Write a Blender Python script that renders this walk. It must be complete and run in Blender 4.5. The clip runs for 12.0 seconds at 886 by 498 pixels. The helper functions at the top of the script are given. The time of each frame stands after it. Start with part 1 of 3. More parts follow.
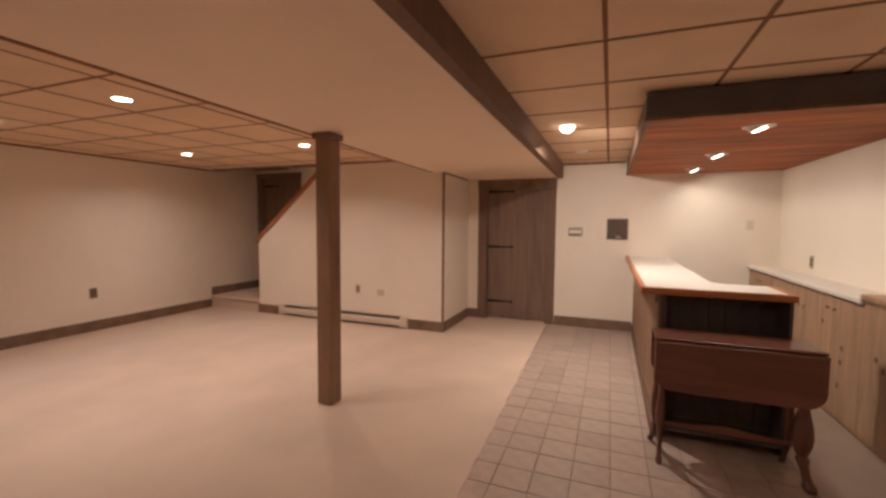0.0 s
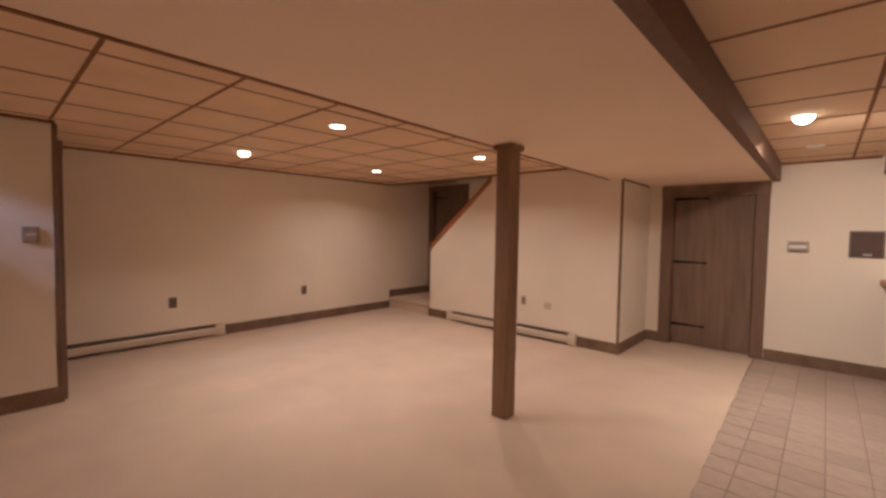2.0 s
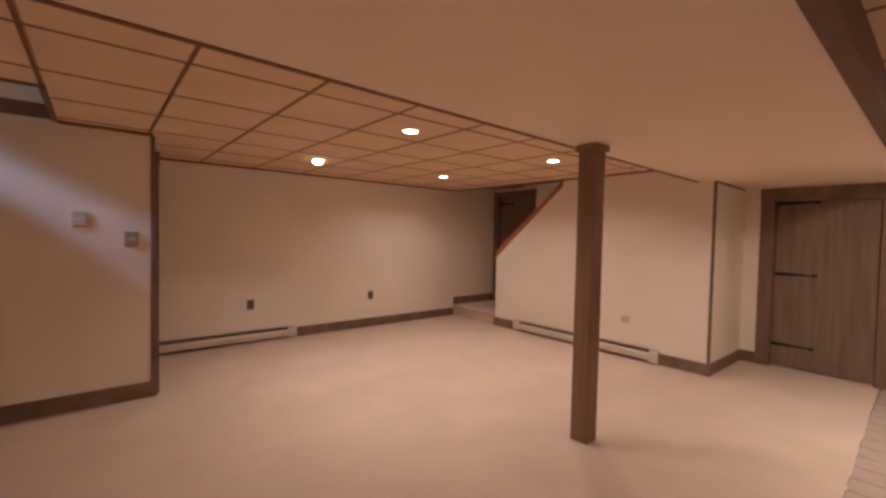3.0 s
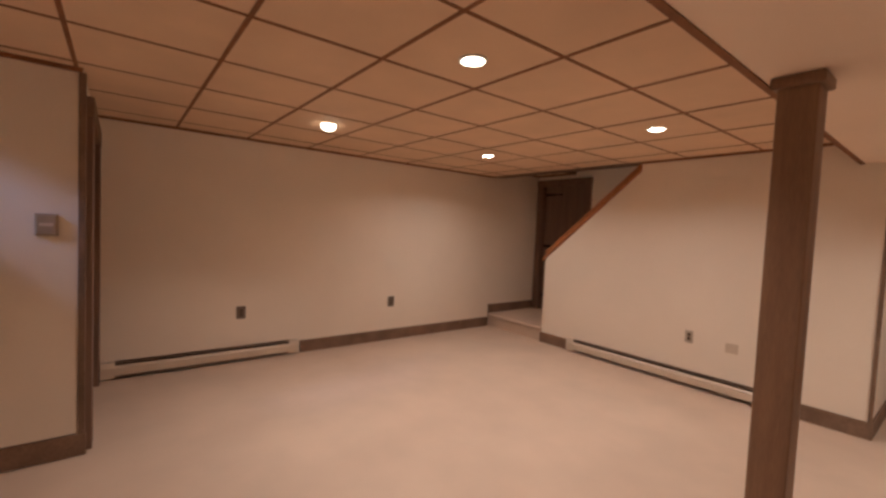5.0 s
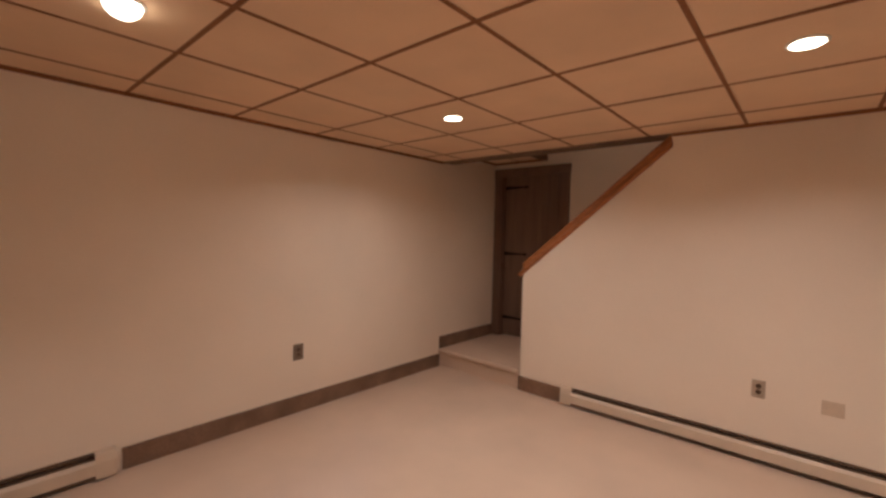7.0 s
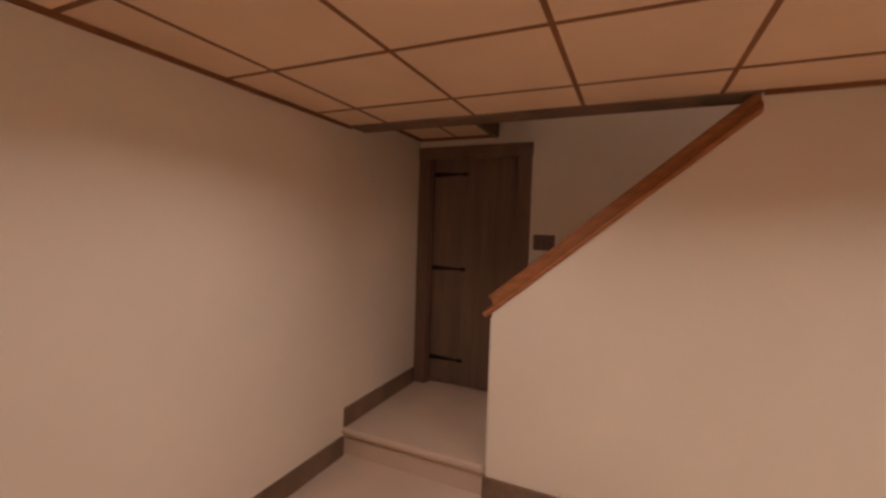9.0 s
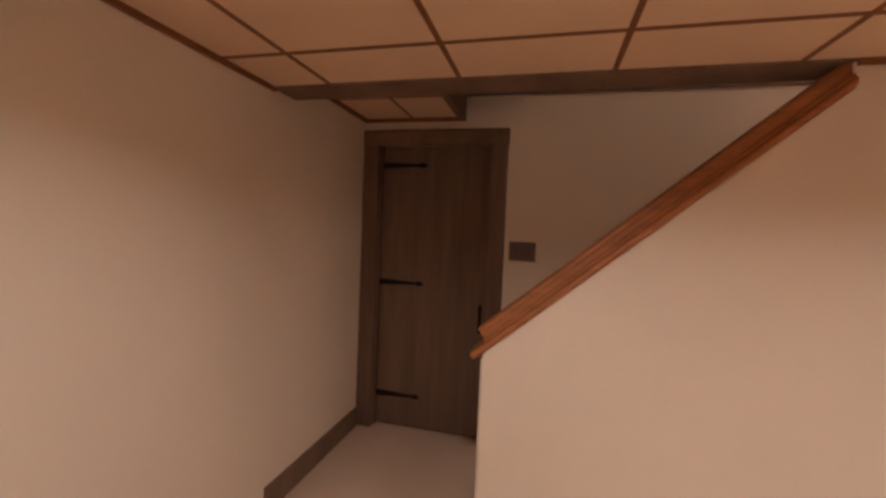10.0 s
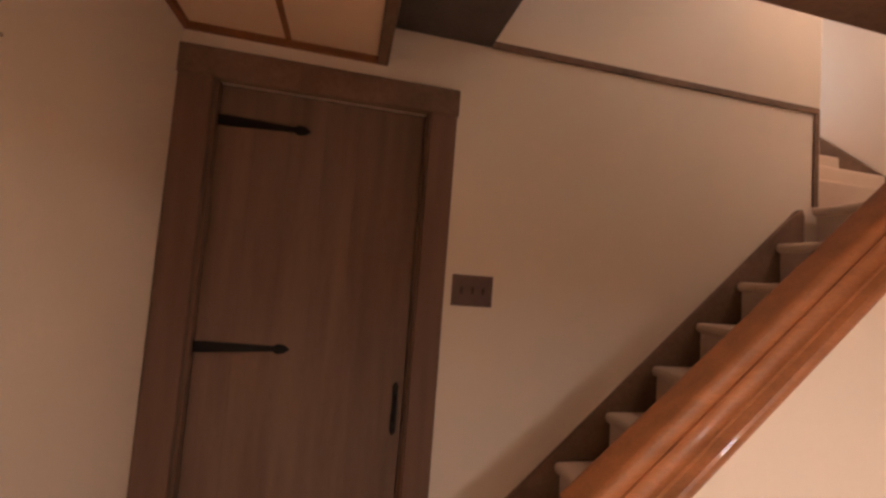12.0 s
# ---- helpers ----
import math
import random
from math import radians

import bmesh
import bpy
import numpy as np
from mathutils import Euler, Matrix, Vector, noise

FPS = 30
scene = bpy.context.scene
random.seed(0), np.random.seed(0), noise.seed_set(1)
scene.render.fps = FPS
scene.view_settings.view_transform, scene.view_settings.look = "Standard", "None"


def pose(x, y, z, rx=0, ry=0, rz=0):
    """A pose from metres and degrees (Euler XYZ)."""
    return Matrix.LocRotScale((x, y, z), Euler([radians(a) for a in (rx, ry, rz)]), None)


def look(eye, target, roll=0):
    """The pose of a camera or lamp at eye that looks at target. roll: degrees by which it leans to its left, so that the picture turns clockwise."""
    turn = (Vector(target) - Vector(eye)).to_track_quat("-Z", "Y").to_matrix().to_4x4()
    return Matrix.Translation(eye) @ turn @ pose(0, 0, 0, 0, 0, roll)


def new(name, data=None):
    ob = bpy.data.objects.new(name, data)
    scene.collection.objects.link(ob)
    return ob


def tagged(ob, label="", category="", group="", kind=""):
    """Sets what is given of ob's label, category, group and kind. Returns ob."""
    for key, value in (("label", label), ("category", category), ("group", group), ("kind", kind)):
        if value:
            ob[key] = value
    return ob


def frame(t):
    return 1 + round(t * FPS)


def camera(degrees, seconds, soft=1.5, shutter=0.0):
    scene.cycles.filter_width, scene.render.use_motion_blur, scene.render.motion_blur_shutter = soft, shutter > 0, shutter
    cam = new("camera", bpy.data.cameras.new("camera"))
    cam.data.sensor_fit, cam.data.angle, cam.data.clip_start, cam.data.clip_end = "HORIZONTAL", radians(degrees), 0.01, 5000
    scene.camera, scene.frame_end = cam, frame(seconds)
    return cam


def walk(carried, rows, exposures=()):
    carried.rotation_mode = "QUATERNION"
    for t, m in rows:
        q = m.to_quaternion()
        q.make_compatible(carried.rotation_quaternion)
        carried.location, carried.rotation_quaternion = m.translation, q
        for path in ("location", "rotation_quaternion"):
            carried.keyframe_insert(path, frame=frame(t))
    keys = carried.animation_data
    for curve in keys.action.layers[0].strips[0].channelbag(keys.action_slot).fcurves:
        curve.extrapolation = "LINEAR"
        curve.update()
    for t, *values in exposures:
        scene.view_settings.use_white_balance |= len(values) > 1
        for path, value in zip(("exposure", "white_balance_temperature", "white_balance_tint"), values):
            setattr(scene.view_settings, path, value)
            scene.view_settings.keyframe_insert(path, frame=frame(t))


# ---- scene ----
cam = camera(93.1, 12.0, 2.8)

PATH = [
    (0, (0.033, 0.677, 1.417), (-0.703, 2.532, 1.291), 0.5),
    (0.5, (0.013, 0.665, 1.418), (-0.885, 2.447, 1.29), 0.6),
    (1, (-0.041, 0.654, 1.428), (-1.094, 2.35, 1.307), 0.7),
    (1.5, (-0.107, 0.645, 1.424), (-1.313, 2.237, 1.321), 0.8),
    (2, (-0.188, 0.663, 1.434), (-1.533, 2.139, 1.342), 0.9),
    (2.5, (-0.276, 0.664, 1.441), (-1.725, 2.039, 1.357), 1.1),
    (3, (-0.372, 0.681, 1.434), (-1.911, 1.957, 1.367), 1.2),
    (3.2, (-0.421, 0.697, 1.438), (-1.99, 1.935, 1.375), 1.5),
    (4.8, (-1.368, 1.161, 1.424), (-2.972, 2.353, 1.335), 2.5),
    (5, (-1.529, 1.236, 1.421), (-3.108, 2.46, 1.327), 2.6),
    (5.5, (-1.928, 1.477, 1.429), (-3.457, 2.763, 1.333), 2.2),
    (6, (-2.308, 1.731, 1.449), (-3.783, 3.078, 1.352), 1.6),
    (6.5, (-2.681, 1.989, 1.458), (-4.087, 3.409, 1.364), 1.4),
    (6.7, (-2.832, 2.081, 1.447), (-4.203, 3.535, 1.368), 1.4),
    (8.3, (-3.995, 3.001, 1.549), (-5.024, 4.713, 1.439), 1.5),
    (8.5, (-4.113, 3.117, 1.541), (-5.089, 4.861, 1.448), 1.4),
    (9, (-4.378, 3.401, 1.575), (-5.202, 5.221, 1.48), 1.9),
    (9.5, (-4.619, 3.69, 1.577), (-5.266, 5.581, 1.502), 2.7),
    (10, (-4.874, 3.996, 1.599), (-5.353, 5.936, 1.518), 2.4),
    (10.5, (-5.151, 4.319, 1.595), (-5.461, 6.294, 1.54), 2.5),
    (11, (-5.361, 4.628, 1.596), (-5.474, 6.625, 1.549), 2.8),
    (11.5, (-5.499, 4.924, 1.597), (-5.354, 6.919, 1.578), 3.4),
    (12, (-5.532, 5.165, 1.547), (-5.092, 7.112, 1.67), 4.4),
]
EXPOSURE = [(0, -0.06), (3, -0.08), (5, -0.11), (6.5, -0.11), (9, -0.11), (10, 0.05), (11, 0.24), (12, 0.78)]
walk(cam, [(t, look(eye, target, roll)) for t, eye, target, roll in PATH], EXPOSURE)

# ---- world, sun, exposure ----
world = bpy.data.worlds.new("world")
scene.world = world
world.use_nodes = True
sky = world.node_tree.nodes.new("ShaderNodeTexSky")
sky.sky_type = 'NISHITA'
sky.sun_disc = False
sky.sun_elevation = radians(30)
sky.sun_rotation = radians(195)
world.node_tree.links.new(sky.outputs[0], world.node_tree.nodes["Background"].inputs[0])
world.node_tree.nodes["Background"].inputs[1].default_value = 0.10


def lamp(name, kind, m, energy, color, **kw):
    d = bpy.data.lights.new(name, kind)
    d.energy = energy
    d.color = color
    if kind == 'AREA':
        d.shape = kw.get("shape", 'DISK')
        d.size = kw.get("size", 0.12)
        if "size_y" in kw:
            d.size_y = kw["size_y"]
        d.spread = radians(kw.get("spread", 180))
    if kind == 'SUN':
        d.angle = radians(kw.get("angle", 0.5))
    ob = new(name, d)
    ob.matrix_basis = m
    return ob


WARM = (1.0, 0.89, 0.80)
WARMER = (1.0, 0.87, 0.81)
lamp("sun", 'SUN', look((-3.2, -6.0, 6.0), (-4.7, 0.2, 1.9)), 8.5, (0.40, 0.56, 1.0), angle=15)


# ---- materials ----
def material(name, base, rough=0.6, metal=0.0, var=0.12, scale=6.0, bump=0.1, bscale=120.0, stretch=(1, 1, 1), grain=0.0, coat=0.0, island=0.0, spec=0.5):
    """Plain surface with two scales of colour variation, fine relief and an optional wood grain along the stretched axis."""
    m = bpy.data.materials.new(name)
    m.use_nodes = True
    nt = m.node_tree
    n, l = nt.nodes, nt.links
    b = n["Principled BSDF"]
    b.inputs["Roughness"].default_value = rough
    b.inputs["Metallic"].default_value = metal
    b.inputs["Coat Weight"].default_value = coat
    b.inputs["Specular IOR Level"].default_value = spec
    tc = n.new("ShaderNodeTexCoord")
    mp = n.new("ShaderNodeMapping")
    mp.inputs["Scale"].default_value = stretch
    l.new(tc.outputs["Object"], mp.inputs[0])
    big = n.new("ShaderNodeTexNoise")
    big.inputs["Scale"].default_value = scale
    big.inputs["Detail"].default_value = 6
    l.new(mp.outputs[0], big.inputs["Vector"])
    fine = n.new("ShaderNodeTexNoise")
    fine.inputs["Scale"].default_value = bscale
    fine.inputs["Detail"].default_value = 3
    l.new(mp.outputs[0], fine.inputs["Vector"])
    ramp = n.new("ShaderNodeValToRGB")
    lo = [max(0.0, c * (1 - var)) for c in base]
    hi = [min(1.0, c * (1 + var)) for c in base]
    ramp.color_ramp.elements[0].position, ramp.color_ramp.elements[1].position = 0.3, 0.7
    ramp.color_ramp.elements[0].color = (*lo, 1)
    ramp.color_ramp.elements[1].color = (*hi, 1)
    l.new(big.outputs["Fac"], ramp.inputs[0])
    col = ramp.outputs[0]
    mix = n.new("ShaderNodeMix")
    mix.data_type, mix.blend_type = 'RGBA', 'MULTIPLY'
    mix.inputs["Factor"].default_value = 1.0
    fr = n.new("ShaderNodeMapRange")
    fr.inputs["From Min"].default_value, fr.inputs["From Max"].default_value = 0.3, 0.7
    fr.inputs["To Min"].default_value, fr.inputs["To Max"].default_value = 1 - max(var * 0.5, grain), 1.0
    l.new(fine.outputs["Fac"], fr.inputs["Value"])
    l.new(col, mix.inputs["A"])
    l.new(fr.outputs[0], mix.inputs["B"])
    col = mix.outputs["Result"]
    if island:
        oi = n.new("ShaderNodeObjectInfo")
        ir = n.new("ShaderNodeMapRange")
        ir.inputs["To Min"].default_value, ir.inputs["To Max"].default_value = 1 - island, 1.0
        l.new(oi.outputs["Random"], ir.inputs["Value"])
        m2 = n.new("ShaderNodeMix")
        m2.data_type, m2.blend_type = 'RGBA', 'MULTIPLY'
        m2.inputs["Factor"].default_value = 1.0
        l.new(col, m2.inputs["A"])
        l.new(ir.outputs[0], m2.inputs["B"])
        col = m2.outputs["Result"]
    l.new(col, b.inputs["Base Color"])
    rr = n.new("ShaderNodeMapRange")
    rr.inputs["To Min"].default_value, rr.inputs["To Max"].default_value = max(0.03, rough - 0.08), min(1.0, rough + 0.08)
    l.new(big.outputs["Fac"], rr.inputs["Value"])
    l.new(rr.outputs[0], b.inputs["Roughness"])
    if bump:
        bp = n.new("ShaderNodeBump")
        bp.inputs["Strength"].default_value = bump
        bp.inputs["Distance"].default_value = 0.004
        l.new(fine.outputs["Fac"], bp.inputs["Height"])
        l.new(bp.outputs[0], b.inputs["Normal"])
    return m


def glow(name, color, strength):
    m = bpy.data.materials.new(name)
    m.use_nodes = True
    b = m.node_tree.nodes["Principled BSDF"]
    b.inputs["Base Color"].default_value = (0.9, 0.9, 0.9, 1)
    b.inputs["Emission Color"].default_value = (*color, 1)
    b.inputs["Emission Strength"].default_value = strength
    return m


PAINT = material("wall_paint", (0.825, 0.708, 0.588), 0.55, var=0.035, scale=1.3, bump=0.12, bscale=90)
CEIL_PAINT = material("soffit_paint", (0.88, 0.685, 0.527), 0.7, var=0.03, scale=1.1, bump=0.08, bscale=70)
TILE_C = material("ceiling_tile", (0.80, 0.562, 0.375), 0.85, var=0.06, scale=2.2, bump=0.35, bscale=160)
GRID = material("grid_metal", (0.26, 0.108, 0.048), 0.6, var=0.2, scale=8, bump=0.05, spec=0.2)
CARPET = material("carpet", (0.665, 0.508, 0.394), 0.95, var=0.06, scale=2.0, bump=0.9, bscale=330, spec=0.1)
TRIM = material("trim_wood", (0.225, 0.140, 0.094), 0.68, var=0.22, scale=5, bump=0.25, bscale=60, stretch=(1, 1, 1), grain=0.2, spec=0.25)
TRIM_V = material("stained_board", (0.205, 0.123, 0.087), 0.66, var=0.12, scale=4, bump=0.15, bscale=45, stretch=(6, 6, 0.5), grain=0.07, island=0.06, spec=0.25)
DOORB = material("door_board", (0.228, 0.147, 0.107), 0.66, var=0.16, scale=3, bump=0.15, bscale=45, stretch=(6, 6, 0.5), grain=0.10, island=0.10, spec=0.25)
POST = material("post_wood", (0.27, 0.148, 0.085), 0.62, var=0.16, scale=5, bump=0.3, bscale=50, stretch=(5, 5, 0.45), grain=0.18)
RED = material("red_wood", (0.43, 0.165, 0.062), 0.5, var=0.2, scale=4, bump=0.08, bscale=40, stretch=(0.6, 7, 7), grain=0.2, coat=0.03, spec=0.4)
REDPLY = material("red_plywood", (0.45, 0.145, 0.056), 0.6, var=0.45, scale=2.2, bump=0.12, bscale=6, stretch=(0.4, 4, 4), grain=0.35, spec=0.15)
BLACKB = material("black_board", (0.10, 0.088, 0.092), 0.6, var=0.15, scale=5, bump=0.15, bscale=50, grain=0.1)
DARKB = material("dark_board", (0.095, 0.073, 0.064), 0.6, var=0.25, scale=5, bump=0.2, bscale=50, grain=0.2)
MAHOG = material("mahogany", (0.165, 0.060, 0.037), 0.34, var=0.2, scale=4, bump=0.08, bscale=40, stretch=(0.7, 6, 6), grain=0.12, coat=0.06)
MAHOG_V = material("mahogany_upright", (0.13, 0.045, 0.027), 0.3, var=0.2, scale=4, bump=0.08, bscale=40, stretch=(6, 6, 0.6), grain=0.15, coat=0.15)
# paler mahogany that paints the highlight along the table's edges
MAHOG_EDGE = material("highlight_mahogany", (0.27, 0.12, 0.07), 0.35, var=0.25, scale=9, bump=0.08, bscale=40, stretch=(0.7, 6, 6), grain=0.2)
BARSIDE = material("bar_panel", (0.30, 0.165, 0.095), 0.6, var=0.3, scale=4, bump=0.3, bscale=45, stretch=(6, 6, 0.5), grain=0.3, island=0.2)
LAM = material("white_laminate", (0.70, 0.62, 0.54), 0.5, var=0.03, scale=3, bump=0.02)
PINE = material("pine_panel", (0.47, 0.275, 0.165), 0.55, var=0.2, scale=3.5, bump=0.15, bscale=40, stretch=(5, 5, 0.6), grain=0.2, island=0.12)
KNOT = material("pine_knot", (0.17, 0.10, 0.055), 0.6, var=0.4, scale=30, bump=0.2)
IRON = material("black_iron", (0.016, 0.014, 0.013), 0.5, metal=0.6, var=0.3, scale=20, bump=0.3, bscale=150)
HEATER = material("heater_enamel", (0.63, 0.51, 0.395), 0.4, metal=0.0, var=0.05, scale=6, bump=0.03)
SLOT = material("heater_dark", (0.095, 0.055, 0.033), 0.7, var=0.2, scale=30, bump=0.1)
BROWNP = material("brown_plate", (0.17, 0.125, 0.09), 0.4, var=0.1, scale=20, bump=0.02)
PANELB = material("panel_face", (0.085, 0.040, 0.028), 0.45, var=0.15, scale=12, bump=0.03)
STEEL = material("steel_plate", (0.47, 0.39, 0.31), 0.4, metal=0.5, var=0.1, scale=20, bump=0.02)
BEIGE = material("beige_plate", (0.60, 0.475, 0.36), 0.45, var=0.05, scale=20, bump=0.02)
TAN = material("tan_plate", (0.36, 0.27, 0.19), 0.45, var=0.06, scale=20, bump=0.02)
IVORY = material("ivory_plate", (0.66, 0.58, 0.47), 0.45, var=0.04, scale=20, bump=0.02)
ROSE = material("rose_plate", (0.16, 0.10, 0.085), 0.4, metal=0.3, var=0.1, scale=20, bump=0.02)
FLOORTILE = material("floor_tile", (0.475, 0.355, 0.287), 0.45, var=0.1, scale=14, bump=0.12, bscale=90, island=0.16)
SHEET = material("sheet_floor", (0.49, 0.37, 0.29), 0.5, var=0.07, scale=5, bump=0.06, bscale=70)
GROUT = material("grout", (0.31, 0.225, 0.175), 0.9, var=0.15, scale=30, bump=0.3)
WHITE = material("white_enamel", (0.8, 0.76, 0.7), 0.35, var=0.03, scale=8, bump=0.02)
BULB = glow("bulb_glow", (1.0, 0.88, 0.70), 12.0)


# ---- building helpers ----
def B():
    return bmesh.new()


def box(bm, x0, x1, y0, y1, z0, z1, bevel=0.0, seg=1):
    m = Matrix.Translation(((x0 + x1) / 2, (y0 + y1) / 2, (z0 + z1) / 2)) @ Matrix.Diagonal((abs(x1 - x0), abs(y1 - y0), abs(z1 - z0), 1))
    r = bmesh.ops.create_cube(bm, size=1, matrix=m)
    if bevel:
        es = list({e for v in r["verts"] for e in v.link_edges})
        bmesh.ops.bevel(bm, geom=es, offset=bevel, segments=seg, affect='EDGES', profile=0.5)
    return bm


def prism(bm, pts, axis, a, b):
    """A polygon in the plane across axis, drawn out from a to b. pts: the other two coordinates, in the order x, y, z."""
    def at(p, d):
        return {"x": (d, p[0], p[1]), "y": (p[0], d, p[1]), "z": (p[0], p[1], d)}[axis]
    lo = [bm.verts.new(at(p, a)) for p in pts]
    hi = [bm.verts.new(at(p, b)) for p in pts]
    k = len(pts)
    bm.faces.new(lo)
    bm.faces.new(hi)
    for i in range(k):
        bm.faces.new((lo[i], lo[(i + 1) % k], hi[(i + 1) % k], hi[i]))
    bmesh.ops.recalc_face_normals(bm, faces=bm.faces)
    return bm


def lathe(bm, profile, x, y, z, n=20, axis='z'):
    """A turned shape: rows of (radius, height)."""
    rings = []
    for r, h in profile:
        ring = []
        for i in range(n):
            a = 2 * math.pi * i / n
            c, s = r * math.cos(a), r * math.sin(a)
            ring.append(bm.verts.new({"z": (x + c, y + s, z + h), "y": (x + c, y + h, z + s), "x": (x + h, y + c, z + s)}[axis]))
        rings.append(ring)
    for p, q in zip(rings, rings[1:]):
        for i in range(n):
            bm.faces.new((p[i], p[(i + 1) % n], q[(i + 1) % n], q[i]))
    bm.faces.new(rings[0])
    bm.faces.new(rings[-1])
    bmesh.ops.recalc_face_normals(bm, faces=bm.faces)
    return bm


def mesh(name, bm, mat, smooth=False):
    me = bpy.data.meshes.new(name)
    bm.to_mesh(me)
    bm.free()
    for m in (mat if isinstance(mat, (list, tuple)) else [mat]):
        me.materials.append(m)
    if smooth:
        for p in me.polygons:
            p.use_smooth = True
    return me


def solid(name, bm, mat, label, category, kind="", group="", smooth=False):
    return tagged(new(name, mesh(name, bm, mat, smooth)), label, category, group, kind)


def thing(name, label, category, x=0, y=0, z=0, kind="", group=""):
    ob = new(name)
    ob.empty_display_size = 0.1
    ob.matrix_basis = Matrix.Translation((x, y, z))
    return tagged(ob, label, category, group, kind)


def part(name, bm, mat, parent, label="", smooth=False):
    """A part built in world metres, laid under its thing (or part)."""
    ob = new(name, mesh(name, bm, mat, smooth))
    top = parent
    while top.parent:
        top = top.parent
    ob.parent = parent
    if parent is top:
        ob.matrix_parent_inverse = top.matrix_basis.inverted()
    return tagged(ob, label)


# ---- the plan ----
CEIL = 2.25
SOFF = 2.06                        # underside of the boxed-in beam at the far wall
SAG = 0.0095                       # it rises this much for each metre towards the back
FL = -0.03                         # floor level
SX0, SX1 = -2.135, -0.668          # the boxed-in beam
KNEE = 5.76                        # front of the stair wall
DOORW = 6.81                      # wall behind the bar
STAIRW = 6.80                      # wall behind the stairs
RIGHT = 1.915
BACK = -0.6
JUT = -1.98
RET_X, RET_Y = -4.78, 1.07
LAND = 0.165


def left_x(y):
    return -6.17 + 0.0 * y


def tile_x(y):
    return -0.615 - 0.024 * y


# floor: carpet slab and the sunk bed of the tiled strip
bm = B()
prism(bm, [(-6.6, BACK - 0.2), (tile_x(BACK), BACK - 0.2), (tile_x(6.7), 6.7), (tile_x(6.7), 7.0), (-6.6, 7.0)], "z", -0.15, FL)
solid("floor", bm, CARPET, "worn beige wall-to-wall carpet across the basement floor", "carpet", "structure")
bm = B()
prism(bm, [(tile_x(BACK), BACK - 0.2), (2.1, BACK - 0.2), (2.1, 7.0), (tile_x(6.7), 7.0)], "z", -0.15, FL - 0.007)
edge_pts = [(-0.70, BACK + 0.01)]
rng = random.Random(31)
for i in range(120):
    ey = BACK + 0.01 + (6.69 - BACK) * i / 119
    edge_pts.append((tile_x(ey) + 0.007 + rng.uniform(-0.006, 0.006), ey))
edge_pts.append((tile_x(6.69) - 0.06, 6.69))
FRAY = prism(B(), edge_pts, "z", FL - 0.006, FL + 0.0025)
solid("carpet_edge", FRAY, CARPET, "uneven cut edge of the carpet against the tiles", "carpet", "structure")
TILED = solid("floor_2", bm, GROUT, "strip of grey square floor tiles along the bar", "tiled floor", "structure")

SHEET_X = 1.118
bm = B()
box(bm, SHEET_X, 1.93, BACK, DOORW, FL - 0.006, FL - 0.001)
solid("floor_3", bm, SHEET, "plain beige sheet flooring behind the bar", "sheet flooring", "structure")

# left wall, long and plain
bm = B()
prism(bm, [(left_x(BACK - 0.2) - 0.2, BACK - 0.2), (left_x(BACK - 0.2), BACK - 0.2), (left_x(7.0), 7.0), (left_x(7.0) - 0.2, 7.0)], "z", -0.15, 2.75)
solid("wall_west", bm, PAINT, "long cream painted basement wall", "wall", "structure")

# stair wall: low at its free end, with a sloping top edge, then full height
SL0 = (-5.115, 1.10)
SLOPE = 0.853
RAIL_END = -3.874
xt = SL0[0] + (CEIL - SL0[1]) / SLOPE
xr = RAIL_END - 0.004
bm = B()
prism(bm, [(SL0[0], FL), (JUT, FL), (JUT, 4.4), (xt + 0.06, 4.4), (xt + 0.06, CEIL + 0.03), (xr, CEIL + 0.03), (xr, SL0[1] + SLOPE * (xr - SL0[0])), SL0], "y", KNEE, KNEE + 0.12)
solid("wall_stair", bm, PAINT, "cream half wall that rises along the stairs", "wall", "structure")
bm = B()
box(bm, JUT - 0.12, JUT, KNEE + 0.12, DOORW + 0.12, 0, CEIL)
solid("wall_jut", bm, PAINT, "short cream return wall beside the stained door", "wall", "structure")

# wall behind the bar, with its door opening
DX0, DX1, DZ = -1.70, -0.80, 1.915
bm = B()
box(bm, JUT, DX0, DOORW, DOORW + 0.14, -0.1, CEIL)
box(bm, DX1, RIGHT + 0.2, DOORW, DOORW + 0.14, -0.1, CEIL)
box(bm, DX0, DX1, DOORW, DOORW + 0.14, DZ, CEIL)
solid("wall_north", bm, PAINT, "cream painted wall behind the bar", "wall", "structure")
bm = B()
box(bm, RIGHT, RIGHT + 0.2, BACK - 0.2, DOORW, -0.1, CEIL)
solid("wall_east", bm, PAINT, "cream painted wall above the pine cabinets", "wall", "structure")

# wall behind the stairs, up to the floor above
SDX0, SDX1, SDZ = -6.065, -5.245, 2.20
bm = B()
box(bm, left_x(6.9) - 0.03, SDX0, STAIRW, STAIRW + 0.14, -0.1, 4.4)
box(bm, SDX1, -3.235, STAIRW, STAIRW + 0.14, -0.1, 4.4)
box(bm, SDX0, SDX1, STAIRW, STAIRW + 0.14, SDZ, 4.4)
solid("wall_stairwell", bm, PAINT, "cream painted wall behind the carpeted stairs", "wall", "structure")
bm = B()
box(bm, -3.355, -3.235, STAIRW + 0.14, 8.2, 1.5, 4.4)
box(bm, -2.32, -2.2, KNEE + 0.12, 8.3, 0.0, 4.4)
solid("wall_stair_turn", bm, PAINT, "pale walls round the turn of the stairs", "wall", "structure")
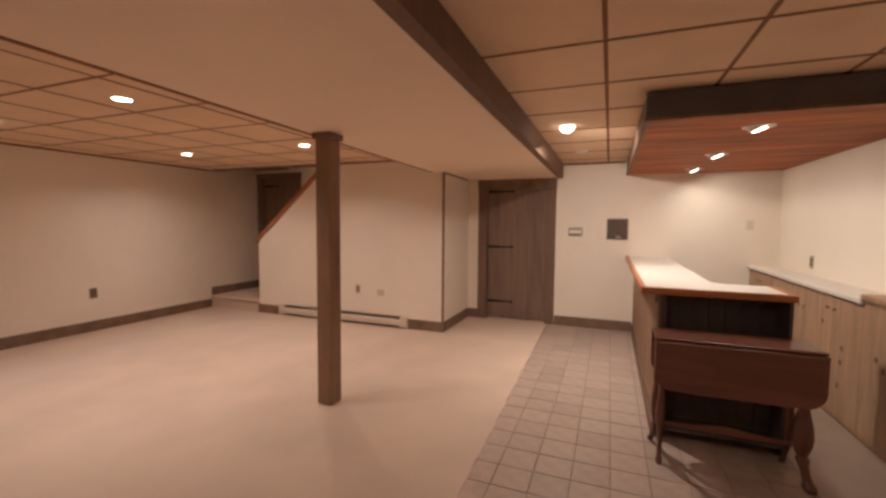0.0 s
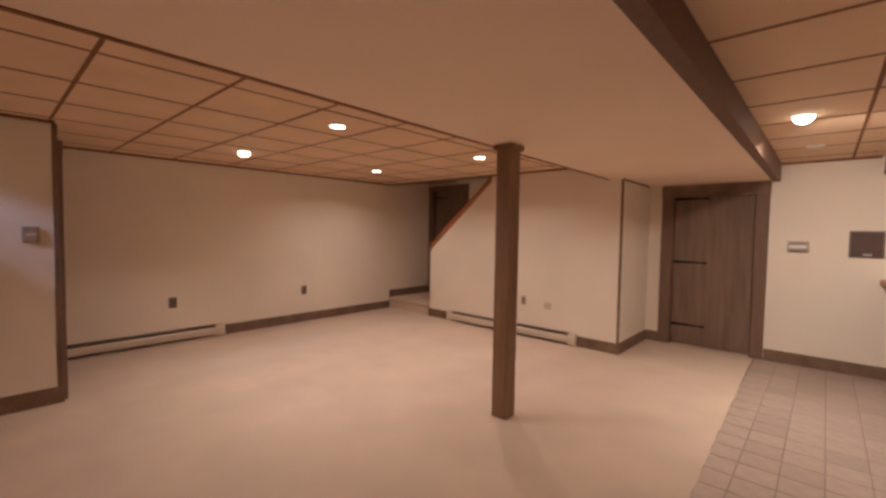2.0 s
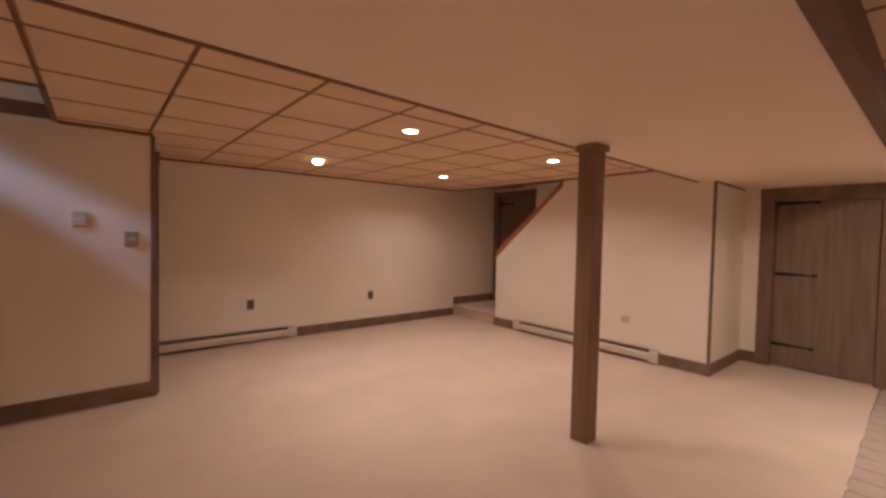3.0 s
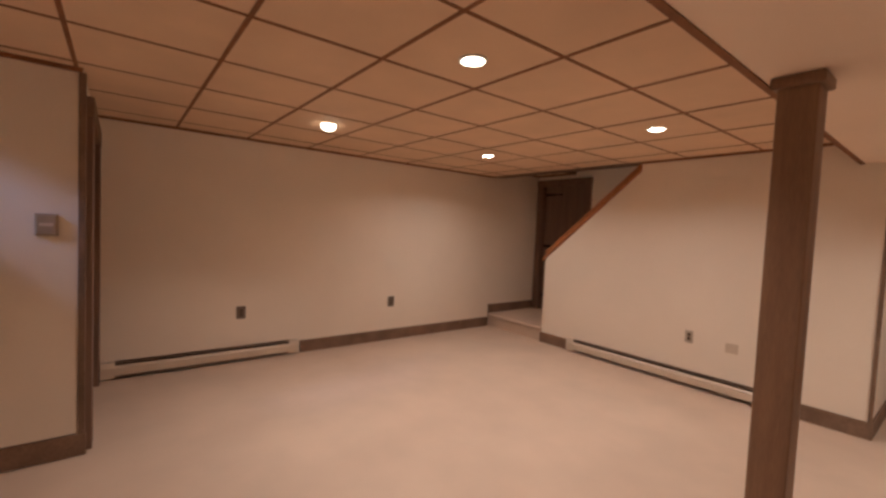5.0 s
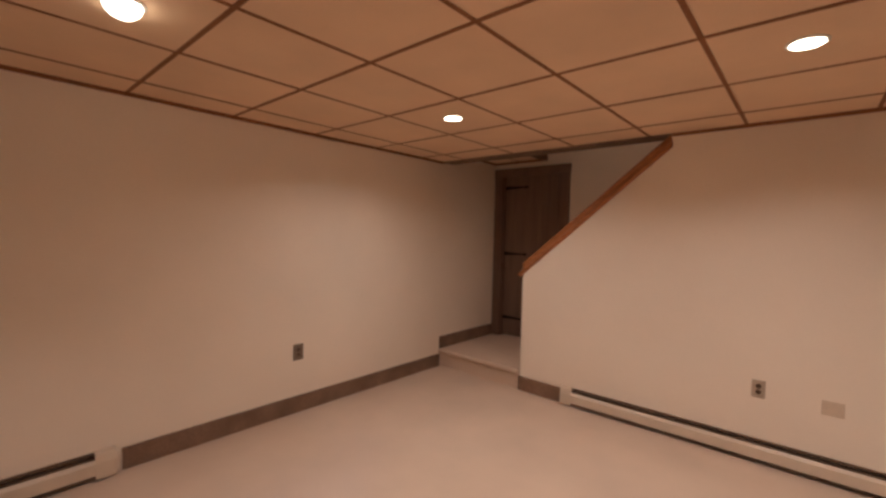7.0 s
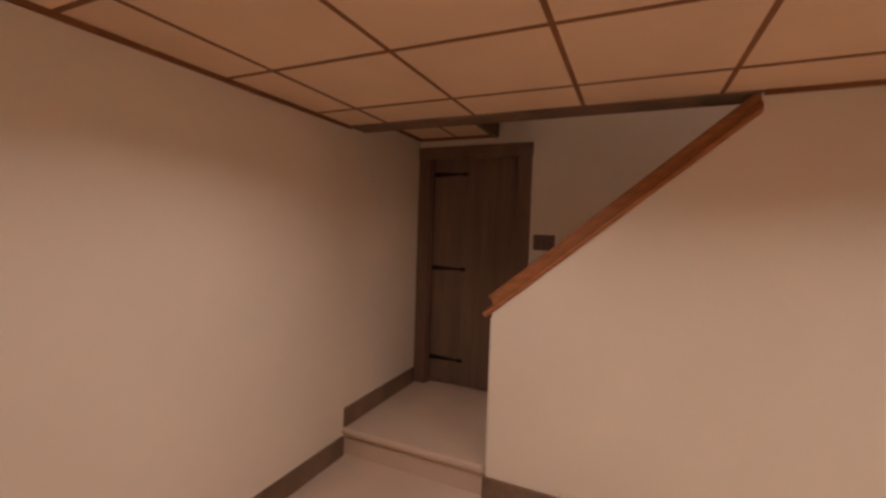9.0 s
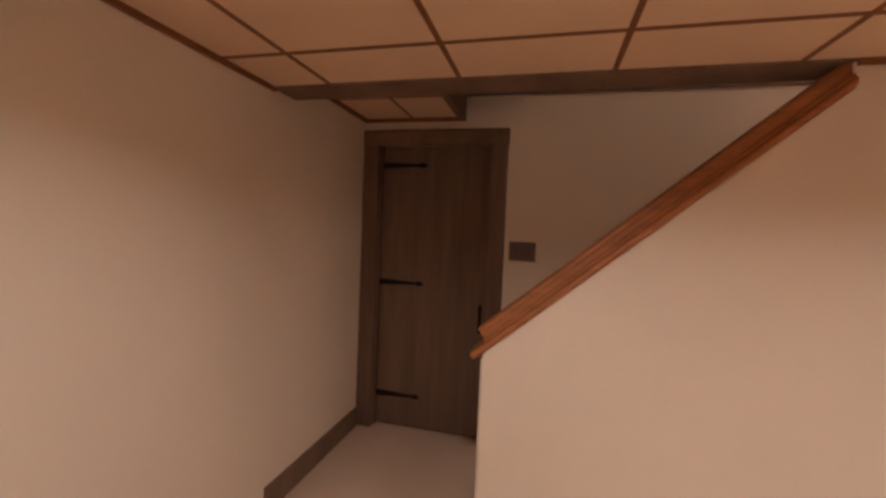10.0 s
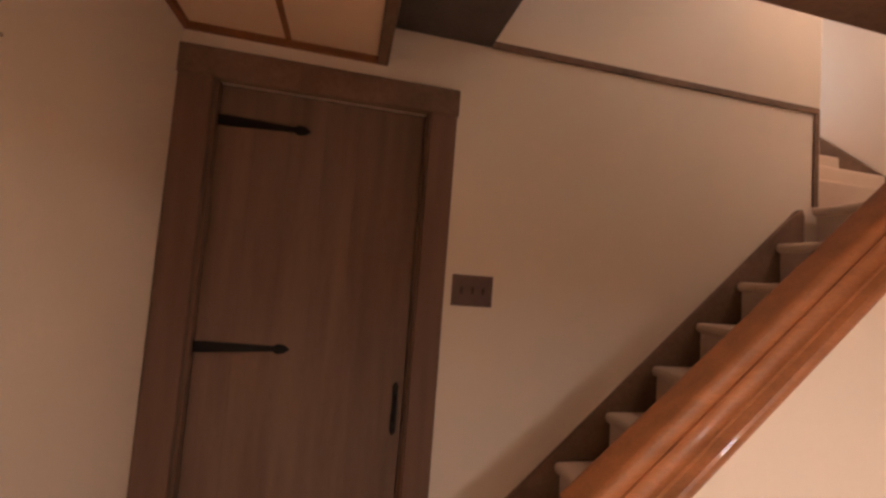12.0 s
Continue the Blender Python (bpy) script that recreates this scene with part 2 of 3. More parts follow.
# end of the upper stairwell, with a window opening added for the daylight lamp
bm = B()
box(bm, -3.355, -3.1, 8.2, 8.32, 1.5, 4.4)
box(bm, -2.45, -2.2, 8.2, 8.32, 1.5, 4.4)
box(bm, -3.1, -2.45, 8.2, 8.32, 1.5, 2.75)
box(bm, -3.1, -2.45, 8.2, 8.32, 3.95, 4.4)
solid("wall_upper", bm, PAINT, "pale end wall of the upper stairwell with a window opening", "wall", "structure")
bm = B()
box(bm, -6.5, -2.2, KNEE, 8.4, 4.4, 4.5)
solid("ceiling_upper", bm, CEIL_PAINT, "plain pale ceiling above the stairwell", "ceiling", "structure")
bm = B()
box(bm, -6.4, xt + 0.06, KNEE + 0.002, KNEE + 0.12, CEIL + 0.03, 4.4)
solid("wall_stair_upper", bm, PAINT, "pale wall above the stair opening", "wall", "structure")

# closet block that stands out from the left wall
CX0, CX1, CZ = -6.02, -4.96, 2.0
CL = "cream closet wall standing out into the room"
solid("wall_closet", box(B(), RET_X - 0.12, RET_X, 0.15, RET_Y, -0.1, CEIL), PAINT, CL, "wall", "structure")
bm = prism(B(), [(-6.33, -0.1), (CX0, -0.1), (CX0, CZ), (CX1, CZ), (CX1, -0.1), (RET_X - 0.12, -0.1), (RET_X - 0.12, CEIL), (-6.33, CEIL)], "y", RET_Y - 0.1, RET_Y)
solid("wall_closet_front", bm, PAINT, "cream closet front wall around its plank door", "wall", "structure")
solid("wall_closet_back", box(B(), -6.4, RET_X - 0.121, 0.15, 0.25, -0.1, CEIL), PAINT, "cream back wall of the closet", "wall", "structure")
solid("wall_closet_side", box(B(), RET_X - 0.12, RET_X - 0.02, BACK, 0.149, -0.1, CEIL), PAINT, "cream wall beside the closet", "wall", "structure")

# back wall with a small high window
PKX = -3.78                        # edge of the raised ceiling pocket
bm = B()
WX0, WX1, WZ0, WZ1 = -4.74, -4.15, 2.22, 2.52
box(bm, -6.5, WX0, BACK - 0.2, BACK, -0.1, 2.62)
box(bm, WX1, 2.1, BACK - 0.2, BACK, -0.1, 2.62)
box(bm, WX0, WX1, BACK - 0.2, BACK, -0.1, WZ0)
box(bm, WX0, WX1, BACK - 0.2, BACK, WZ1, 2.62)
solid("wall_south", bm, PAINT, "plain cream wall at the back with one small high window", "wall", "structure")
bm = B()
box(bm, -6.5, PKX, BACK - 0.2, 0.46, 2.54, 2.62)
box(bm, -6.5, RET_X, BACK, 0.46, 2.362, 2.54)
box(bm, PKX, PKX + 0.08, BACK, 0.43, CEIL + 0.03, 2.54)
solid("ceiling_pocket", bm, PAINT, "raised pale ceiling pocket in front of the high window", "ceiling", "structure")
bm = B()
box(bm, RET_X - 0.02, RET_X + 0.006, BACK, 0.43, CEIL + 0.003, 2.36)
box(bm, -6.3, PKX, 0.43, 0.46, CEIL - 0.012, 2.40)
box(bm, PKX, PKX + 0.03, BACK, 0.4285, CEIL - 0.010, CEIL + 0.029)
solid("trim_pocket", bm, TRIM, "brown boards edging the ceiling pocket", "trim", "structure")


# ---- ceilings: brown grid with cream lay-in panels ----
def grid_ceiling(name, x0, x1, y0, y1, gx, gy, z, label, wx=0.021, wy=0.021):
    """One mesh: a slab, a lay-in panel in every opening, bars between them."""
    bm = B()
    rng = random.Random(7)
    xs = sorted([x0] + [g for g in gx if x0 < g < x1] + [x1])
    ys = sorted([y0] + [g for g in gy if y0 < g < y1] + [y1])
    box(bm, x0, x1, y0, y1, z + 0.03, z + 0.08)
    for a, b in zip(xs, xs[1:]):
        for c, d in zip(ys, ys[1:]):
            t = rng.uniform(-0.001, 0.001)
            box(bm, a + 0.002, b - 0.002, c + 0.002, d - 0.002, z + 0.0015 + t, z + 0.018 + t)
    k = len(bm.faces)
    for g in xs[1:-1]:
        box(bm, g - wx / 2, g + wx / 2, y0, y1, z - 0.0008, z + 0.028)
    for g in ys[1:-1]:
        box(bm, x0, x1, g - wy / 2, g + wy / 2, z - 0.0016, z + 0.0285)
    bm.faces.ensure_lookup_table()
    for f in bm.faces[k:]:
        f.material_index = 1
    return solid(name, bm, [TILE_C, GRID], label, "ceiling", "structure")


GX = [-5.872, -5.266, -4.653, -4.036, -3.42, -2.792]
GY = [1.04, 1.655, 2.265, 2.882, 3.50, 4.155, 4.805, 5.42]
grid_ceiling("ceiling", -6.35, SX0, 0.46, KNEE, GX, GY, CEIL, "cream lay-in ceiling panels in a brown metal grid")
GX2 = [-0.012 + 0.61 * i for i in range(-1, 5)]
GY2 = [2.775 + 0.615 * i for i in range(-6, 8)]
grid_ceiling("ceiling_2", SX1 + 0.072, RIGHT + 0.05, BACK, DOORW, GX2, GY2, CEIL, "cream lay-in ceiling panels in a brown grid above the bar")
grid_ceiling("ceiling_back", PKX + 0.03, SX0, BACK, 0.4595, GX, [0.445], CEIL, "cream lay-in ceiling panels beside the raised pocket")
# over the landing
NX = -5.485
grid_ceiling("ceiling_3", left_x(6.4) - 0.03, NX, KNEE + 0.12, STAIRW, [-5.815], [6.345], 2.375, "cream ceiling panels over the stair landing", 0.022, 0.018)

# boxed-in beam, sloping a little along its length
def soff(y):
    return SOFF + SAG * (DOORW - y)


def sloped(bm, x0, x1, y0, y1, lo, hi=None):
    """A board along y whose underside follows the beam, lo above it; its top follows too (hi) or stays level above the ceiling."""
    top = [(y1, CEIL + 0.08), (y0, CEIL + 0.08)] if hi is None else [(y1, soff(y1) + hi), (y0, soff(y0) + hi)]
    return prism(bm, [(y0, soff(y0) + lo), (y1, soff(y1) + lo)] + top, "x", x0, x1)


bm = B()
sloped(bm, SX0, SX1, BACK, KNEE, 0)
sloped(bm, JUT, SX1, KNEE, DOORW, 0)
solid("soffit", bm, CEIL_PAINT, "cream plastered box around the ceiling beam", "soffit", "structure")
bm = sloped(B(), SX1, SX1 + 0.072, BACK, DOORW, -0.010)
solid("trim_soffit", bm, TRIM_V, "weathered brown fascia board along the beam", "trim", "structure")
bm = B()
sloped(bm, SX0 - 0.030, SX0 - 0.0005, BACK, KNEE, -0.006, 0.030)
solid("trim_beam_edge", bm, GRID, "narrow brown corner strip along the beam", "trim", "structure")
solid("trim_beam_angle", box(B(), SX0 - 0.030, SX0, 0.46, KNEE - 0.018, CEIL - 0.020, CEIL + 0.0005), GRID, "brown metal angle where ceiling meets the beam", "trim", "structure")


def trim(name, x0, x1, y0, y1, z0, z1, label, bevel=0.003, mat=None):
    return solid(name, box(B(), x0, x1, y0, y1, z0, z1, bevel), mat or TRIM, label, "trim", "structure")


# unseen slab added over the ceilings, blocks sky light at the gaps
bm = B()
box(bm, -6.6, 2.2, 0.46, KNEE, CEIL + 0.085, CEIL + 0.14)
box(bm, PKX + 0.08, 2.2, BACK - 0.2, 0.46, CEIL + 0.085, CEIL + 0.14)
box(bm, JUT - 0.3, 2.2, KNEE, 7.0, CEIL + 0.085, CEIL + 0.14)
solid("sky_block", bm, DARKB, "dark slab added above the ceilings to block the sky", "floor", "structure")


# perimeter angles of the ceiling grid
def slanted(name, y0, y1, z0, z1, t, mat, label, category):
    bm = B()
    prism(bm, [(left_x(y0) - 0.01, y0), (left_x(y0) + t, y0), (left_x(y1) + t, y1), (left_x(y1) - 0.01, y1)], "z", z0, z1)
    return solid(name, bm, mat, label, category, "structure")


slanted("trim_ceiling", RET_Y, KNEE, CEIL - 0.020, CEIL + 0.004, 0.018, GRID, "brown metal angle where ceiling meets wall", "trim")
trim("trim_ceiling_2", RAIL_END + 0.004, SX0 - 0.030, KNEE - 0.018, KNEE, CEIL - 0.020, CEIL + 0.004, "brown metal angle where ceiling meets wall", 0, GRID)
trim("trim_ceiling_3", SX1 + 0.072, 0.2, DOORW - 0.018, DOORW, CEIL - 0.022, CEIL + 0.002, "brown metal angle where ceiling meets wall", 0, GRID)
trim("trim_ceiling_4", RET_X, RET_X + 0.018, 0.46, RET_Y, CEIL - 0.022, CEIL + 0.002, "brown metal angle where ceiling meets wall", 0, GRID)
trim("trim_ceiling_5", left_x(6.7), NX, STAIRW - 0.02, STAIRW, 2.352, 2.377, "brown metal angle over the stair door", 0, GRID)
slanted("trim_ceiling_6", KNEE + 0.12, STAIRW - 0.02, 2.352, 2.377, 0.02, GRID, "brown metal angle over the landing", "trim")

# header over the stair opening, dark boards over the landing
trim("trim_header", left_x(5.75), RAIL_END + 0.004, KNEE - 0.016, KNEE + 0.175, 2.243, CEIL + 0.029, "brown board across the head of the stair opening", 0.004, TRIM)
trim("trim_landing", NX, NX + 0.042, KNEE + 0.12, STAIRW, 2.35, 2.70, "brown board edging the landing ceiling", 0.003)
trim("beam_landing", NX + 0.042, -5.02, KNEE + 0.12, STAIRW, 2.512, 2.72, "dark brown boxed beam above the stairs", 0.003, DARKB)
trim("trim_stair_rail", -5.02, -3.246, STAIRW - 0.009, STAIRW, 2.508, 2.541, "narrow brown picture strip on the stair wall")
trim("trim_stair_end", -3.281, -3.246, STAIRW - 0.009, STAIRW, 2.03, 2.508, "narrow brown corner strip on the stair wall")

# ---- baseboards ----
BBH, BBT = 0.132, 0.018
BL = "brown stained baseboard along the carpet"


def base(n, x0, x1, y0, y1, z=FL):
    trim("baseboard_%d" % n, x0, x1, y0, y1, z, z + BBH, BL, 0.003)


slanted("baseboard_1", 2.855, KNEE - 0.012, FL, FL + BBH, BBT, TRIM, BL, "baseboard")
slanted("baseboard_2", KNEE + 0.0, STAIRW - 0.03, LAND, LAND + BBH, BBT, TRIM, BL, "baseboard")
base(3, SL0[0] - BBT, -4.69, KNEE - BBT, KNEE)
base(4, -2.49, JUT + BBT, KNEE - BBT, KNEE)
base(5, JUT, JUT + BBT, KNEE, DOORW - BBT)
base(6, JUT, -1.825, DOORW - BBT, DOORW)
base(7, -0.678, 0.34, DOORW - BBT, DOORW)
base(8, RET_X, RET_X + BBT, 0.12, RET_Y + 0.02)
base(9, SL0[0] - BBT, SL0[0], KNEE, KNEE + 0.12)
trim("trim_jut", JUT - 0.014, JUT + 0.012, KNEE - 0.012, KNEE + 0.014, FL + BBH, soff(KNEE) - 0.004, "narrow brown corner strip on the return wall")
solid("trim_jut_top", sloped(B(), JUT, JUT + 0.014, KNEE + 0.014, DOORW - 0.10, -0.019, -0.001), TRIM, "narrow brown strip under the beam", "trim", "structure")
trim("trim_knee_end", SL0[0] - 0.010, SL0[0], KNEE + 0.002, KNEE + 0.118, FL + BBH, 1.06, "painted end board of the half wall", 0.002, IVORY)
trim("trim_closet", RET_X - 0.02, RET_X + 0.012, RET_Y - 0.02, RET_Y + 0.014, FL + BBH, CEIL - 0.022, "brown corner strip of the closet")

# ---- sloping cap rail ----
ang = math.atan(SLOPE)
cap = thing("cap_rail", "reddish varnished wooden cap rail along the stair wall", "handrail", SL0[0], KNEE + 0.06, SL0[1], "structure")


SEND = (RAIL_END - SL0[0]) / math.cos(ang)


def moulded(s0, profile):
    """A moulding drawn out along the slope; profile: (half width, height) up one side, mirrored on the other."""
    yc = KNEE + 0.05
    ring = [(yc - w, n) for w, n in profile] + [(yc + w, n) for w, n in reversed(profile) if w > 0]
    bm = B()
    L = Matrix.Translation((SL0[0], 0, SL0[1])) @ Matrix.Rotation(-ang, 4, 'Y')
    lo = [bm.verts.new(L @ Vector((s0, y, n))) for y, n in ring]
    hi = [bm.verts.new(L @ Vector((SEND + n * math.tan(ang), y, n))) for y, n in ring]
    k = len(ring)
    bm.faces.new(lo)
    bm.faces.new(hi)
    for i in range(k):
        bm.faces.new((lo[i], lo[(i + 1) % k], hi[(i + 1) % k], hi[i]))
    bmesh.ops.recalc_face_normals(bm, faces=bm.faces)
    return bm


def arc(w, n, r, a0, a1, k=6):
    return [(w + r * math.cos(radians(a0 + (a1 - a0) * i / k)), n + r * math.sin(radians(a0 + (a1 - a0) * i / k))) for i in range(k + 1)]


part("cap_board", moulded(-0.050, [(0.062, -0.006)] + arc(0.062, 0.011, 0.013, -75, 75) + [(0.056, 0.028)]), RED, cap)
part("hand_grip", moulded(0.035, [(0.058, 0.028), (0.058, 0.034)] + arc(0.060, 0.053, 0.019, -100, -200, 8) + arc(0.022, 0.068, 0.018, -30, 90, 8) + [(0.0, 0.0865)]), RED, cap)

# ---- stairs ----
bm = B()
xe = SL0[0] - BBT
prism(bm, [(left_x(KNEE), KNEE + 0.008), (xe, KNEE + 0.008), (xe, KNEE + 0.12), (SL0[0] + 0.05, KNEE + 0.12), (SL0[0] + 0.05, STAIRW + 0.1), (left_x(STAIRW), STAIRW + 0.1)], "z", FL, LAND - 0.001)
lip = B()
box(lip, left_x(KNEE), xe, KNEE - 0.022, KNEE + 0.05, LAND - 0.052, LAND, 0.02, 4)
tmp = bpy.data.meshes.new("tmp")
lip.to_mesh(tmp)
lip.free()
bm.from_mesh(tmp)
bpy.data.meshes.remove(tmp)
solid("landing", bm, CARPET, "carpeted landing one step up before the stair door", "landing", "structure")

stairs = thing("staircase", "carpeted staircase climbing behind the half wall", "stairs", -5.1, 6.3, LAND, "structure")
RISE, RUN = 0.2005, 0.2212
for i in range(-2, 7):
    zt = 0.818 + RISE * i
    xn = -4.629 + RUN * i
    low = LAND if i == -2 else zt - RISE
    pts = [(xn + 0.028, low), (xn + 0.024, zt - 0.045), (xn + 0.004, zt - 0.038), (xn - 0.002, zt - 0.022), (xn + 0.002, zt - 0.008), (xn + 0.014, zt)]
    pts += [(xn + RUN + 0.05, zt), (xn + RUN + 0.05, low)]
    part("step", prism(B(), pts, "y", KNEE + 0.121, STAIRW - 0.024), CARPET, stairs)
bm = B()
x1, z1 = -3.35, 2.0
x0 = -5.14
pts = [(x0, LAND), (x0 + 0.12, LAND), (x1, z1 - 0.4), (x1, z1 - 0.03), (x1 - 0.015, z1 + 0.005), (-3.39, 1.995), (x0, 1.995 - 0.92 * 1.75)]
part("skirt_board", prism(B(), pts, "y", STAIRW - 0.022, STAIRW - 0.001), TRIM, stairs)
# turn of the stairs
part("winder", box(B(), -3.232, -2.321, KNEE + 0.121, 6.86, 1.80, 2.0, 0.015, 2), CARPET, stairs)
for z, ya in ((2.19, 6.81), (2.37, 7.06), (2.55, 7.31), (2.735, 7.56), (2.92, 7.81)):
    part("winder", box(B(), -3.232, -2.321, ya, 8.19, z - 0.2, z, 0.018, 3), CARPET, stairs)
part("wall_skirt", prism(B(), [(6.3, 1.62), (8.15, 3.42), (8.15, 3.10), (6.3, 1.3)], "x", -2.345, -2.321), TRIM, stairs)


# ---- plank doors with strap hinges ----
def plank_door(name, x0, x1, z0, z1, yf, casing, label, hinge_z, cz=None, sgn=1, cx0=None, cx1=None, hand_x=None, hand_z=1.0, hlen=0.34, proud=0.022):
    """A closed board door in its casing. yf: the wall's face; sgn 1: faces -y, -1: faces +y."""
    def yy(a, b):
        return (yf + sgn * a, yf + sgn * b) if sgn > 0 else (yf - b, yf - a)
    d = thing(name, label, "door", (x0 + x1) / 2, yf, z0, "structure")
    cx0 = x0 - casing if cx0 is None else cx0
    cx1 = x1 + casing if cx1 is None else cx1
    top = z1 + casing if cz is None else cz
    part("casing", box(B(), cx0, x0 + 0.012, *yy(-proud, 0.02), z0, z1, 0.004), TRIM_V, d)
    part("casing", box(B(), x1 - 0.012, cx1, *yy(-proud, 0.02), z0, z1, 0.004), TRIM_V, d)
    part("head_casing", box(B(), cx0 - 0.006, cx1 + 0.006, *yy(-proud - 0.004, 0.02), z1 - 0.012, top, 0.004), TRIM, d)
    part("jamb", box(B(), x0, x0 + 0.02, *yy(0.02, 0.139), z0, z1), TRIM_V, d)
    part("jamb", box(B(), x1 - 0.02, x1, *yy(0.02, 0.139), z0, z1), TRIM_V, d)
    n = 6
    w = (x1 - x0 - 0.046) / n
    for i in range(n):
        a = x0 + 0.023 + w * i
        part("plank", box(B(), a + 0.0001, a + w - 0.0001, *yy(0.06, 0.10), z0 + 0.012, z1 - 0.004, 0.0006), DOORB, d)
    for hz in hinge_z:
        bm = B()
        ya, yb = yy(0.053, 0.060)
        hx = x0 + 0.012
        pts = [(hx, hz - 0.02), (hx + 0.05, hz - 0.02), (hx + hlen - 0.06, hz - 0.009), (hx + hlen - 0.045, hz - 0.019), (hx + hlen - 0.02, hz - 0.015), (hx + hlen, hz), (hx + hlen - 0.02, hz + 0.015), (hx + hlen - 0.045, hz + 0.019), (hx + hlen - 0.06, hz + 0.009), (hx + 0.05, hz + 0.02), (hx, hz + 0.02)]
        prism(bm, pts, "y", ya, yb)
        h = part("strap_hinge", bm, IRON, d, "black iron strap hinge with a spear tip")
        part("hinge_barrel", lathe(B(), [(0.008, -0.035), (0.009, -0.03), (0.009, 0.03), (0.008, 0.035)], hx, (ya + yb) / 2 - sgn * 0.004, hz, 10), IRON, h)
    if hand_x:
        ya, yb = yy(0.053, 0.060)
        bm = B()
        prism(bm, [(hand_x - 0.012, hand_z - 0.09), (hand_x, hand_z - 0.105), (hand_x + 0.012, hand_z - 0.09), (hand_x + 0.009, hand_z), (hand_x + 0.012, hand_z + 0.09), (hand_x, hand_z + 0.105), (hand_x - 0.012, hand_z + 0.09), (hand_x - 0.009, hand_z)], "y", ya, yb)
        h = part("handle", bm, IRON, d, "black iron thumb-latch handle")
        part("grip", box(B(), hand_x - 0.007, hand_x + 0.007, *yy(0.022, 0.036), hand_z - 0.06, hand_z + 0.06, 0.004), IRON, h)
        part("grip_end", box(B(), hand_x - 0.007, hand_x + 0.007, *yy(0.03, 0.055), hand_z + 0.05, hand_z + 0.064, 0.003), IRON, h)
        part("grip_end", box(B(), hand_x - 0.007, hand_x + 0.007, *yy(0.03, 0.055), hand_z - 0.064, hand_z - 0.05, 0.003), IRON, h)
    return d


plank_door("door_1", DX0, DX1, FL, DZ, DOORW, 0.12, "closed brown stained plank door with black strap hinges", (1.885, 1.06, 0.235), cz=SOFF - 0.003, cx1=-0.682, hlen=0.40)
plank_door("door_2", SDX0, SDX1, LAND, SDZ, STAIRW, 0.095, "closed dark brown plank door on the stair landing", (2.062, 1.222, 0.40), cx0=left_x(6.8) + 0.002, cx1=-5.15, hand_x=-5.30, hand_z=1.005)
plank_door("door_3", CX0, CX1, FL, CZ, RET_Y, 0.11, "closed brown plank closet door", (1.8, 1.0, 0.25), sgn=-1, cx0=-6.165, cx1=-4.82, proud=0.045, hlen=0.34)

# unseen dark slabs added behind the doors, keep outside light out
for n, (a, b, c, d) in enumerate(((DX0, DX1, DOORW + 0.14, DOORW + 0.2), (SDX0, SDX1, STAIRW + 0.14, STAIRW + 0.2))):
    trim("door_backing_%d" % n, a - 0.1, b + 0.1, c, d, -0.1, 2.4, "dark slab added behind a door to close its opening", 0, DARKB)

# ---- post ----
PX, PY = -2.088, 3.345
PTOP = soff(PY + 0.15) - 0.001
post = thing("post", "square brown wooden support post with a cap collar", "post", PX + 0.064, PY + 0.064, FL, "structure")
part("shaft", box(B(), PX, PX + 0.134, PY, PY + 0.13, FL, PTOP - 0.045, 0.006, 2), POST, post)
part("collar", box(B(), PX - 0.02, PX + 0.154, PY - 0.02, PY + 0.15, PTOP - 0.045, PTOP, 0.006), POST, post)


# ---- recessed lamps ----
def downlight(x, y, z, label, bulb_drop, lit=True, energy=11.5, r=0.064, spread=135, tilt=(0, 0), tint=WARMER):
    d = thing("recessed_light", label, "ceiling light", x, y, z, group="recessed ceiling lights")
    part("trim_ring", lathe(B(), [(r, 0.004), (r + 0.007, 0.004), (r + 0.007, -0.002), (r + 0.004, -0.004), (r, -0.004)], x, y, z - 0.002, 32), WHITE, d, "", True)
    part("can", lathe(B(), [(r, -0.004), (r, 0.0)], x, y, z - 0.002, 32), WHITE, d)
    h = bulb_drop
    k = r - 0.004
    prof = [(0.02, 0.05), (0.05, 0.03)] + [(k * math.cos(radians(a)), -h * math.sin(radians(a))) for a in (0, 15, 30, 45, 60, 72, 82)]
    part("bulb", lathe(B(), prof, x, y, z - 0.005, 24), BULB if lit else WHITE, d, "", True)
    if lit:
        lamp("lamp_light", 'AREA', pose(x, y, z - 0.022 - bulb_drop, tilt[0], tilt[1], 0), energy, tint, size=0.11, spread=spread)
    return d


REC = "round recessed ceiling lamp with a glowing flat bulb"
BUL = "round recessed ceiling lamp with a bright protruding bulb"
downlight(-3.117, 2.60, CEIL, REC, 0.006)
downlight(-4.941, 2.615, CEIL, BUL, 0.050, energy=10.5, tilt=(-12, -24))
downlight(-4.935, 4.445, CEIL, REC, 0.006, energy=11.5, spread=150)
downlight(-3.105, 4.445, CEIL, REC, 0.006, spread=146)
downlight(-0.335, 4.47, CEIL, BUL, 0.050, energy=34.0, spread=160, tilt=(22, -14), tint=WARM)
# unseen lamp added behind the start, brightens the table and canopy fronts
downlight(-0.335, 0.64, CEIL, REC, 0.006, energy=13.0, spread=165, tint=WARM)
downlight(-0.295, 5.80, CEIL, "unlit round recessed ceiling lamp", 0.012, lit=False)

